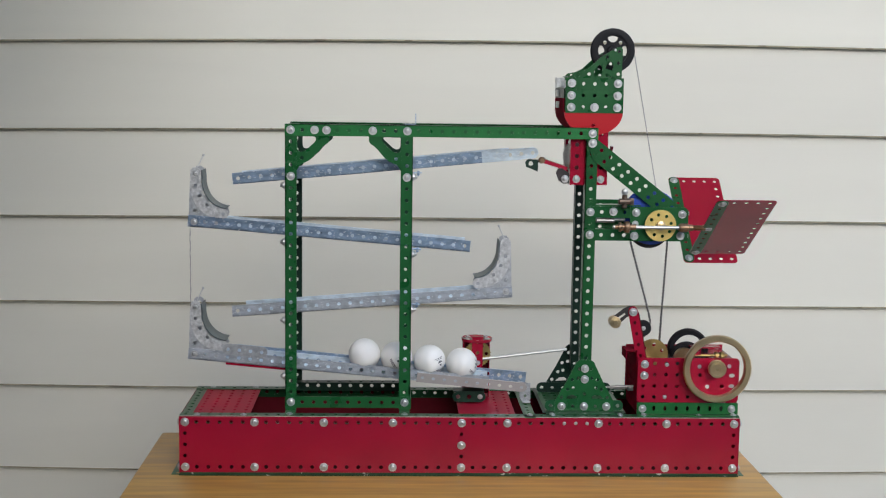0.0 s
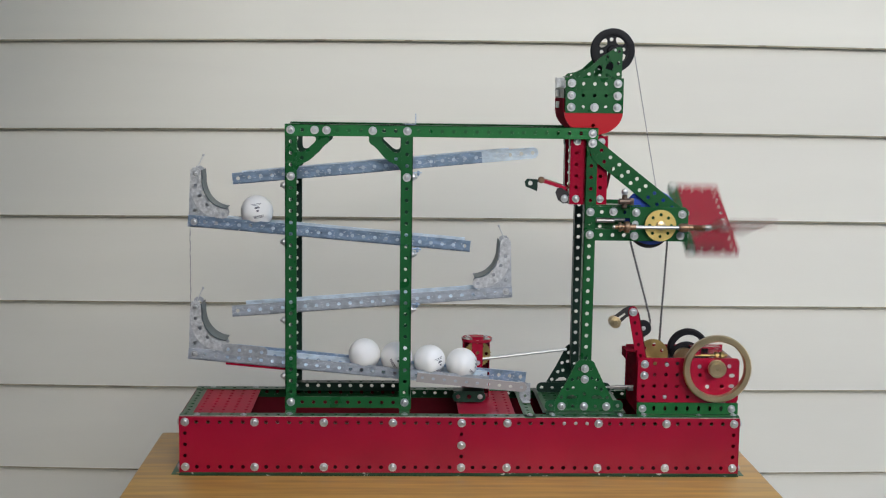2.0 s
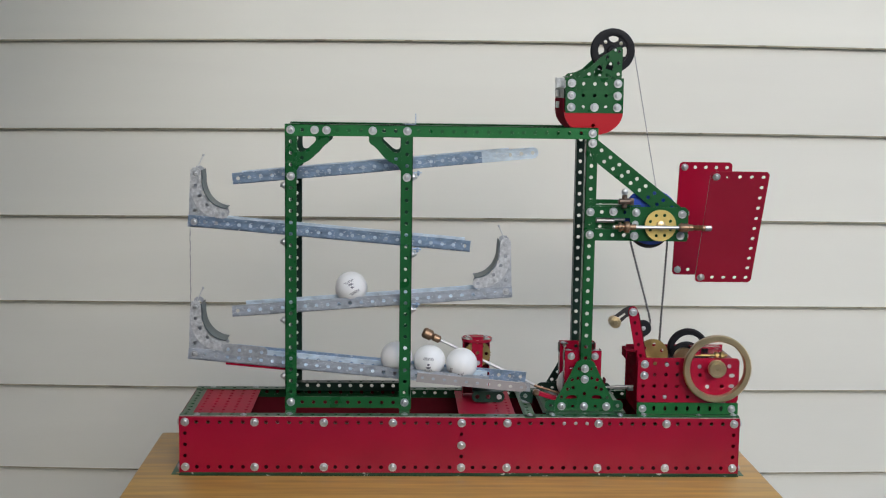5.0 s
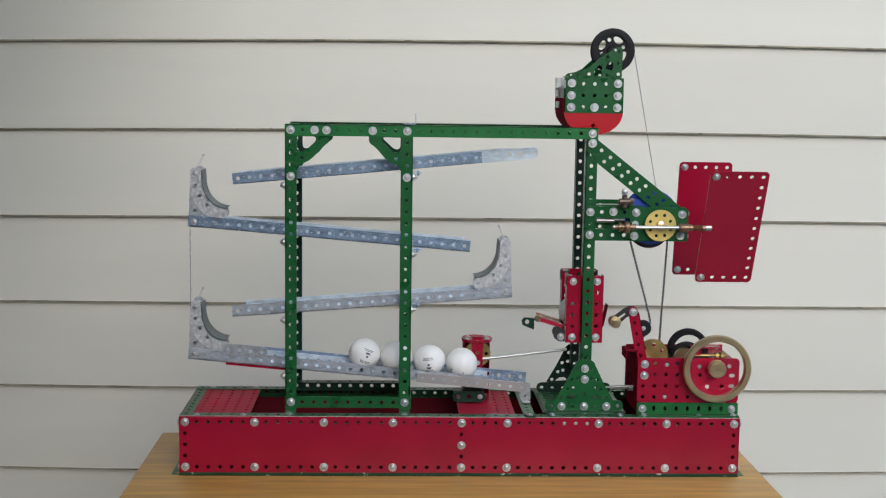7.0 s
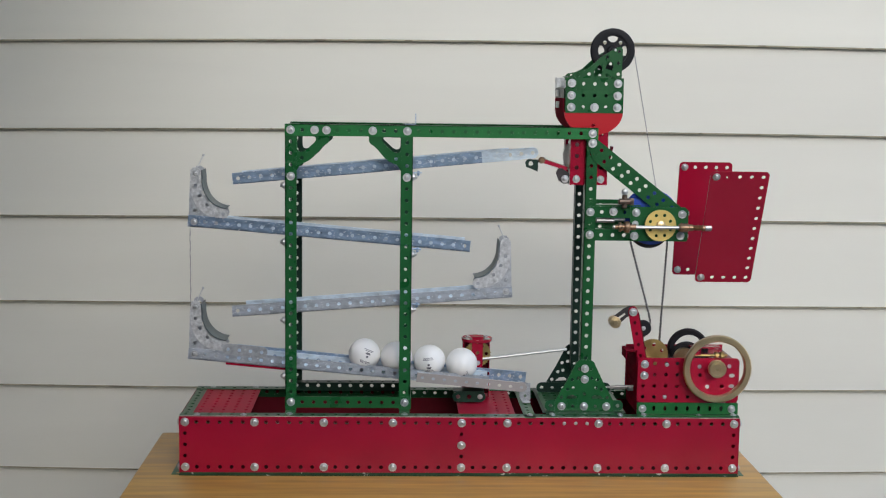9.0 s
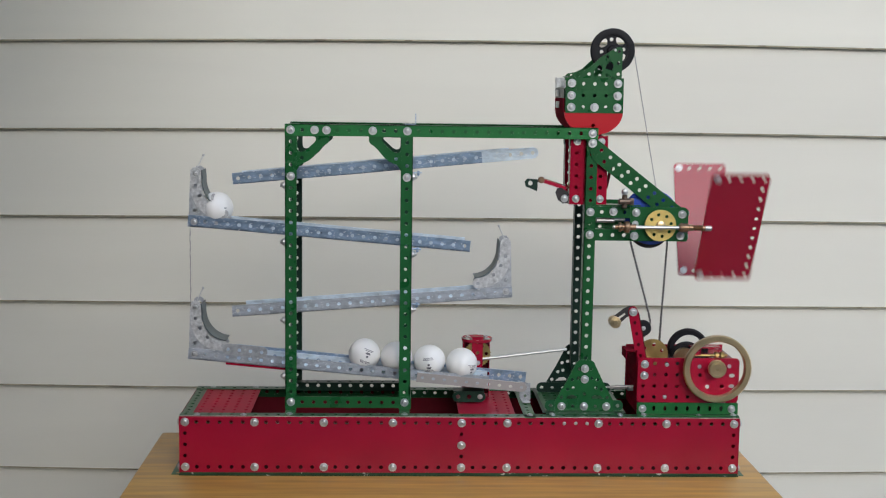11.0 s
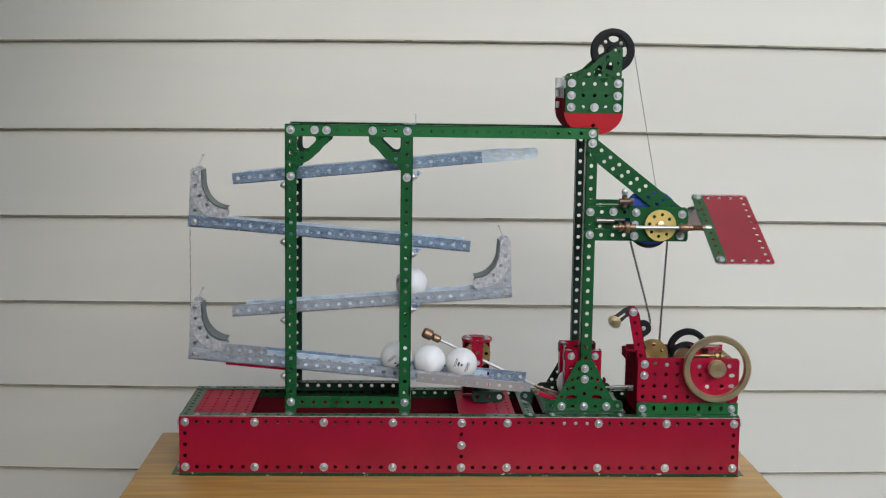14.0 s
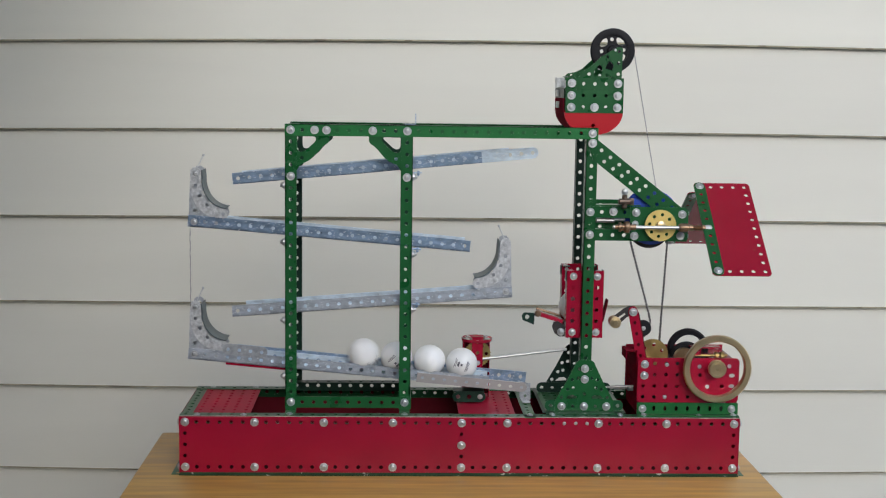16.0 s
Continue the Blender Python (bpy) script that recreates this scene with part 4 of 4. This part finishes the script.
for x, a, b in ((33.2, 33.15, 34.0), (36.45, 35.65, 36.5)):
    for y0, y1 in ((2.55, 3.4), (6.1, 6.9)):
        cb = part("corner_plate", join(box(a, b, y0, y1, CZ + 5.3, CZ + 5.37, 0.02), box(x - 0.04, x + 0.04, y0, y1, CZ + 4.6, CZ + 5.36)), DARK_GREEN, car, "small blackish green corner plate")
        bolt(((a + b) / 2, (y0 + y1) / 2, CZ + 5.37), Z, cb, size=0.8)
part("back_plate", box(36.4, 36.46, 3.4, 6.6, CZ - 0.4, CZ + 3.2), RED, car)
v = [(33.0, 3.2, CZ + 0.3), (36.4, 3.2, CZ + 0.0), (36.4, 6.85, CZ + 0.0), (33.0, 6.85, CZ + 0.3)]
part("tray", (v + [(a, b, c - 0.08) for a, b, c in v], [(0, 1, 2, 3), (7, 6, 5, 4), (0, 4, 5, 1), (1, 5, 6, 2), (2, 6, 7, 3), (3, 7, 4, 0)]), RED, car)
part("bumper", moved(box(-0.06, 0.06, -0.5, 0.5, -1.0, 1.0, 0.02), Matrix.Translation((36.72, 3.0, CZ + 1.9)) @ Matrix.Rotation(radians(12), 4, "Y")), SHADED_DULL_RED, car)
hinge = part("hinge_bracket", moved(pierced([(-0.6, 0.9), (-0.75, 0.5), (-0.5, -0.15), (-0.1, -0.42), (0.4, -0.42), (0.42, 0.5), (-0.2, 0.95)], [(0, 0)], 0.08), basis((32.75, 2.6, CZ), X, Z)), IRON, car, "dark hinge bracket")
bolt((32.8, 2.52, CZ), FRONT, hinge, size=0.9)
HINGE = Vector((32.8, 2.6, CZ))
trip = part("trip_arm", moved(join(box(0, 2.35, -0.05, 0.03, -0.26, 0.06, 0.02), box(0, 2.35, -0.02, 0.6, 0.0, 0.06, 0.02)), Matrix.Translation((30.75, 2.72, CZ + 1.66)) @ Matrix.Rotation(radians(17), 4, "Y")), RED_FLAT, car, "worn red hinged trip arm", at=HINGE)
for y in (3.5, 5.6):
    part("trip_rod", rod((30.9, y, CZ + 1.55), (33.2, y, CZ + 0.85), 0.12), COPPERY, trip, "brown bronze trip rod")
part("trip_collar", turned([(0.02, -0.25), (0.28, -0.25), (0.3, 0.1), (0.2, 0.25), (0.02, 0.25)], (30.75, 2.7, CZ + 1.6), 14), COPPERY, trip)
bolt((30.95, 2.9, CZ + 1.75), Z, trip, size=0.55)
bolt((32.7, 2.9, CZ + 1.1), Z, trip, size=0.6)
part("trip_tip", moved(pierced([(-0.6, 0.2), (-0.45, 0.42), (-0.3, 0.5), (0.5, 0.45), (0.55, -0.2), (0.5, -0.6), (-0.5, -0.2)], [(-0.1, 0.1)], 0.1, 0.2), basis((29.9, 2.75, CZ + 1.2), X, Z)), DARK_GREEN, trip, "dark green trip plate")
part("trip_link", rod((30.3, 2.8, CZ + 1.45), (30.8, 2.75, CZ + 1.6), 0.12), IRON, trip)

# ---- balls ----
R = 1.43
ring, seg = 20, 32
bv, bf = [(0, 0, R)], []
for i in range(1, ring):
    a = math.pi * i / ring
    bv += [(R * math.sin(a) * math.cos(2 * math.pi * j / seg), R * math.sin(a) * math.sin(2 * math.pi * j / seg), R * math.cos(a)) for j in range(seg)]
bv.append((0, 0, -R))
for j in range(seg):
    bf.append((0, 1 + j, 1 + (j + 1) % seg))
    bf.append((len(bv) - 1, len(bv) - 1 - seg + (j + 1) % seg, len(bv) - 1 - seg + j))
for i in range(ring - 2):
    for j in range(seg):
        a, b = 1 + i * seg + j, 1 + i * seg + (j + 1) % seg
        bf.append((a, a + seg, b + seg, b))


def print_marks():
    """Short printed bars and a spot laid on the ball's skin about its -y side."""
    v, f = [], []
    rows = [(0.50, 0.36, 0.022), (0.40, 0.26, 0.018), (-0.30, 0.36, 0.016), (-0.37, 0.33, 0.016), (-0.44, 0.30, 0.016), (0.02, 0.07, 0.06), (0.20, 0.16, 0.035), (0.27, 0.12, 0.03)]
    for zc, half, h in rows:
        n = 8
        for k in range(n + 1):
            a = half * (2 * k / n - 1)
            for dz in (-h, h):
                z = (zc + dz)
                v.append(Vector((math.sin(a), -math.cos(a), z * 1.0)).normalized() * (R + 0.012))
        b = len(v) - 2 * (n + 1)
        f += [(b + 2 * k, b + 2 * k + 2, b + 2 * k + 3, b + 2 * k + 1) for k in range(n)]
    return v, f


def ball(marks):
    """A ball at the origin, its print turned by the given Euler angles."""
    b = part("ball", (bv, bf), BALL, None, smooth=True)
    tagged(b, "white plastic ball with faint printed marks", "ball", "balls on the tracks")
    mk = part("print", print_marks(), INK, b, "small dark printed bars")
    mk.rotation_euler = [radians(a) for a in marks]
    return b


ball_a, ball_b, ball_c, ball_d, ball_e = ball((0, 25, 10)), ball((10, 35, 62)), ball((8, -15, 42)), ball((5, 60, 10)), ball((60, 0, 160))


# ---- movement ----
def line(k):
    (x0, z0), (x1, z1), n = TRACKS[k]
    return lambda x: z0 + (x - x0) * (z1 - z0) / (x1 - x0) + 1.23


# one ball's run, seconds from its release: where it is along each track
RUN1 = [(0.00, 33.4), (0.10, 31.6), (0.20, 29.9), (0.40, 26.4), (0.60, 22.3), (0.80, 17.8), (1.00, 13.4), (1.15, 7.6), (1.25, 5.0), (1.35, 2.6)]
FIRST1 = RUN1[:6] + [(0.98, 13.8), (1.08, 11.5), (1.18, 8.7), (1.28, 6.0), (1.37, 3.4)]
FIRST2 = [(1.48, 4.3), (1.58, 5.3), (1.78, 5.95), (1.98, 7.05), (2.18, 8.3), (2.28, 9.7), (2.38, 10.86), (2.48, 11.96), (2.68, 14.33), (2.78, 15.6), (2.88, 17.15), (2.98, 18.8), (3.08, 21.1), (3.18, 22.87), (3.28, 24.9)]
FIRST3 = [(3.40, 25.5), (3.48, 25.2), (3.58, 25.0), (3.68, 24.65), (3.78, 23.95), (3.88, 23.25), (4.0, 22.3), (4.16, 20.9), (4.36, 18.5), (4.54, 16.0), (4.74, 13.2), (4.94, 10.2), (5.14, 6.6), (5.24, 4.8), (5.33, 2.7)]
FIRST4 = [(5.43, 3.1), (5.53, 4.5), (5.63, 5.35), (5.81, 7.2), (5.90, 8.44), (5.98, 10.3), (6.08, 12.3), (6.18, 13.5), (6.30, 14.7), (6.38, 15.37)]
RUN2 = [(1.47, 2.9), (1.6, 2.35), (1.75, 2.2), (1.9, 2.6)] + [(t + 0.44, x) for t, x in [(1.54, 2.9), (1.74, 4.0), (1.94, 5.55), (2.04, 6.3), (2.24, 8.5), (2.34, 9.9), (2.44, 10.95), (2.54, 12.4), (2.64, 13.8), (2.74, 15.35), (2.84, 17.0), (2.94, 18.6), (3.04, 20.95), (3.14, 22.9), (3.24, 25.1)]]
RUN3 = [(t + 0.44, x) for t, x in [(3.36, 25.2), (3.44, 24.4), (3.54, 24.25), (3.64, 23.95), (3.74, 23.4), (3.94, 22.13), (4.14, 20.6), (4.34, 18.4), (4.44, 17.2), (4.54, 15.93), (4.64, 14.5), (4.74, 13.15), (4.84, 11.7), (4.94, 10.26), (5.04, 8.3), (5.14, 6.63), (5.24, 4.81), (5.33, 2.75)]]
RUN4 = [(t + 0.44, x) for t, x in [(5.44, 3.1), (5.54, 4.5), (5.64, 5.35), (5.74, 6.3), (5.84, 7.2), (5.94, 8.44), (6.04, 10.42), (6.14, 12.41), (6.24, 15.3)]]
FIRST, SECOND_RUN = (FIRST1, FIRST2, FIRST3, FIRST4), (RUN1, RUN2, RUN3, RUN4)
QUEUE = [24.19, 21.26, 18.25, 15.37]


def run_rows(t0, legs):
    """Rows (t, x, z, roll) of a ball let go at t0 until it joins the queue."""
    rows, roll, last = [], 0.0, None
    for k, leg in enumerate(legs):
        z = line(k)
        for t, x in leg:
            if last is not None:
                roll += math.degrees((x - last) / R)
            last = x
            dz = 0.35 if (k == 0 and t < 0.05) else 0.0
            rows.append((t0 + t, x, z(x) + dz, roll))
        if k < 3:
            t, x = leg[-1]
            t2 = legs[k + 1][0][0]
            x2 = legs[k + 1][0][1]
            za, zb = z(x), line(k + 1)(x2)
            for q in (0.4, 0.75):
                side = -0.35 if k != 1 else 0.35
                rows.append((t0 + t + (t2 - t) * q, x + (x2 - x) * q + side * (1 - q), za + (zb - za) * q ** 1.5, roll))
    return rows


# the carriage: seconds and the height of its lower bolts
CYCLE = 9.0
RISE = [(6.0, 5.25), (6.12, 5.5), (6.3, 6.84), (6.5, 8.25), (7.0, 11.97), (7.5, 15.62), (8.0, 19.25), (8.5, 22.69), (8.8, 24.75)]
TOP_END = [(0.0, 26.0), (0.1, 26.75), (0.2, 27.5), (0.3, 28.05), (0.4, 28.3), (0.6, 28.15), (1.0, 28.0), (1.2, 27.5), (1.4, 27.1), (1.5, 26.85), (1.6, 26.45), (1.7, 25.85), (1.8, 25.3), (2.0, 24.28)]
LIFT = TOP_END + [(2.5, 20.8), (3.0, 16.73), (3.5, 12.22), (4.0, 7.61), (4.17, 6.0), (4.28, 5.25)] + RISE + [(t + CYCLE, z) for t, z in TOP_END]
LIFT += [(11.3, 21.95), (11.5, 20.5), (12.0, 16.88), (12.5, 12.93), (13.0, 8.54), (13.2, 6.3), (13.32, 5.25), (15.05, 5.25), (15.18, 5.6), (15.5, 8.54), (16.0, 12.42)]
# the trip arm is pushed down against the end of the upper track: seconds and degrees
TRIP = [(0.0, 0), (0.1, 4), (0.2, 17), (0.3, 26), (0.4, 32), (0.6, 28), (1.0, 27), (1.2, 14), (1.4, 9), (1.5, 6), (1.6, 4), (1.7, 0)]
TRIP += [(8.95, 0)] + [(t + CYCLE, a) for t, a in TRIP] + [(16.0, 0)]


def lift_z(t):
    return float(np.interp(t, [a for a, b in LIFT], [b for a, b in LIFT]))


# the front fan: seconds and degrees turned; it races while the carriage sinks
SPIN = [(0.0, 59), (0.42, 59), (0.5, 79), (0.6, 93), (0.7, 101), (0.8, 112), (0.9, 131), (1.0, 150), (1.1, 188), (1.2, 221), (1.3, 270), (1.4, 312), (1.5, 360), (1.6, 425), (1.7, 520), (1.8, 606), (1.9, 703),
        (2.0, 800), (2.1, 910), (2.2, 1014), (2.3, 1121), (2.4, 1250), (2.5, 1371), (2.6, 1486), (2.7, 1628), (2.8, 1765), (2.9, 1906), (3.0, 2050), (3.1, 2183), (3.2, 2347), (3.3, 2499), (3.4, 2647), (3.5, 2803)]
SPIN += [(3.6, 2958), (3.7, 3117), (3.8, 3272), (3.9, 3433), (4.0, 3597), (4.1, 3761), (4.2, 3909), (4.3, 4035), (4.4, 4150), (4.5, 4255), (4.6, 4350), (4.7, 4425), (4.8, 4480), (4.9, 4510), (5.0, 4523.8)]
SECOND = [(11.3, 165), (11.4, 273), (11.5, 392), (11.6, 520), (11.7, 647), (11.8, 774), (11.9, 908), (12.0, 1032), (12.1, 1170), (12.2, 1300), (12.3, 1438), (12.4, 1574), (12.5, 1713), (12.6, 1850), (12.7, 1995), (12.8, 2145), (12.9, 2293), (13.0, 2445)]
SECOND += [(13.1, 2594), (13.2, 2737), (13.3, 2880), (13.4, 3040), (13.5, 3167), (13.6, 3273), (13.7, 3381), (13.8, 3443), (13.9, 3512), (14.0, 3536), (14.1, 3550), (16.0, 3550)]
START2 = 4523.8
SPIN += [(9.42, START2)] + [(t + CYCLE, START2 + (a - 59) * 0.978) for t, a in SPIN if 0.5 <= t <= 2.2]
SPIN += [(t, a + 4320 + 1080) for t, a in SECOND]


def spin(t):
    return float(np.interp(t, [a for a, b in SPIN], [b for a, b in SPIN]))


def motions():
    times = [k / FPS for k in range(int(16 * FPS) + 1)]
    # carriage
    walk(car, [(t, pose(CAR.x * P, CAR.y * P, lift_z(t) * P)) for t, z in LIFT])
    # fans turn against each other; the gear wheel follows the worm
    base_t = ORIGIN[tower.name]
    o = (HINGE - CAR) * P
    walk(trip, [(t, pose(o.x, o.y, o.z, 0, -a)) for t, a in TRIP])
    for blade, c, turn in ((fan_front, FAN_F, lambda t: spin(t)), (fan_rear, FAN_R, lambda t: float(np.interp(t, [0, 1.0, 2.0, 3.0, 3.3, 4.2, 5.0, 9.4, 11.0, 12.0, 12.5, 13.0, 13.4, 16], [10, 12, 20, 17, 8, 6, 32, 32, 8, 10, 20, 18, 9, 8])) - spin(t))):
        o = (c - base_t) * P
        walk(blade, [(t, pose(o.x, o.y, o.z, turn(t))) for t in times])
    o = (GEAR_AT - base_t) * P
    walk(gear, [(t, pose(o.x, o.y, o.z, 0, spin(t) / 57)) for t in (0.0, 0.4, 1.5, 2.5, 3.5, 4.2, 5.0, 9.4, 11.3, 12.3, 13.3, 14.1, 16.0)])
    o = (WHEEL_AT - base_t) * P
    walk(tyre, [(t, pose(o.x, o.y, o.z, 0, math.degrees((lift_z(t) - 26) / 1.9))) for t in [k * 0.25 for k in range(65)]])
    # tipping rod and its stop: pressed down by the landing carriage
    base_g = ORIGIN[gate.name]
    tips = [(0.0, -7), (3.85, -7), (4.0, 5), (4.15, 25.5), (6.08, 25.5), (6.22, 5), (6.36, -7), (12.95, -7), (13.08, 5), (13.25, 25.5), (15.15, 25.5), (15.26, 6), (15.4, -7), (16.0, -7)]
    o, q = (PIVOT - base_g) * P, (SLIDE_AT - base_g) * P
    walk(rod_part, [(t, pose(o.x, o.y, o.z, 0, a)) for t, a in tips])
    walk(slide, [(t, pose(q.x + (a + 7) / 32.5 * 1.75 * P, q.y, q.z)) for t, a in tips])

    # balls
    YB = 5.2
    low = line(3)

    def put(b, rows):
        walk(b, [(t, pose(x * P, YB * P, z * P, 0, r)) for t, x, z, r in rows])

    def ride(t):
        return (t, 34.35, lift_z(t) + 1.85, 0.0)

    def step(t, i, roll):
        """One place forward in the queue at t."""
        a, b = QUEUE[i], QUEUE[i - 1]
        k = math.degrees(1 / R)
        return [(t + dt, min(a + s, b), low(min(a + s, b)), roll + min(s, b - a) * k) for dt, s in ((0, 0), (0.13, 0.6), (0.25, 1.35), (0.36, 2.1), (0.46, 3.1))]

    def jolt(t, i, roll):
        """The rising gate pushes the waiting ball at place i back a little and lets it roll down again."""
        return [(t + dt, QUEUE[i] - s, low(QUEUE[i] - s), roll - math.degrees(s / R)) for dt, s in ((0.0, 0.0), (0.15, 0.5), (0.27, 0.65), (0.37, 0.5), (0.55, 0.0))]

    def enter(t):
        """From the head of the queue into the carriage at rest."""
        a = QUEUE[0]
        rows = []
        for dt, x in ((0.0, a), (0.12, a + 0.8), (0.2, a + 2.3), (0.3, a + 4.6), (0.4, a + 6.6), (0.5, a + 8.3), (0.6, 34.35)):
            rows.append((t + dt, x, max(7.1, low(x) - 0.3 * max(0.0, x - 30)), math.degrees((x - a) / R)))
        rows[-1] = (t + 0.6, 34.35, 5.25 + 1.85, rows[-1][3])
        return rows

    put(ball_a, [ride(0.0), ride(0.2)] + run_rows(0.32, FIRST) + [(r[0], r[1], r[2], r[3] + LAST) for LAST in (run_rows(0, FIRST)[-1][3],) for r in step(12.96, 3, 0.0)] + [(16.0, QUEUE[2], low(QUEUE[2]), run_rows(0, FIRST)[-1][3] + 113)])
    ups = [t for t, z in LIFT if 6.0 <= t <= 9.21]
    back = run_rows(9.32, SECOND_RUN)
    put(ball_b, [(0.0, QUEUE[0], low(QUEUE[0]), 0)] + enter(3.9) + [ride(t)[:3] + (392.0,) for t in ups] + [(t, x, z, r + 392) for t, x, z, r in back if t <= 16.0])
    ups2 = [t for t, z in LIFT if t >= 15.0]
    put(ball_c, [(0.0, QUEUE[1], low(QUEUE[1]), 0)] + step(3.86, 1, 0.0) + jolt(6.15, 0, 115.0) + enter(13.05) + [ride(t)[:3] + (392.0,) for t in ups2])
    put(ball_d, [(0.0, QUEUE[2], low(QUEUE[2]), 0)] + step(3.86, 2, 0.0) + jolt(6.15, 1, 113.0) + step(12.96, 1, 113.0) + jolt(15.03, 0, 228.0) + [(16.0, QUEUE[0], low(QUEUE[0]), 228)])
    put(ball_e, [(0.0, QUEUE[3], low(QUEUE[3]), 0)] + step(3.86, 3, 0.0) + jolt(6.15, 2, 113.0) + step(12.96, 2, 113.0) + jolt(15.03, 1, 228.0) + [(16.0, QUEUE[1], low(QUEUE[1]), 228)])


motions()
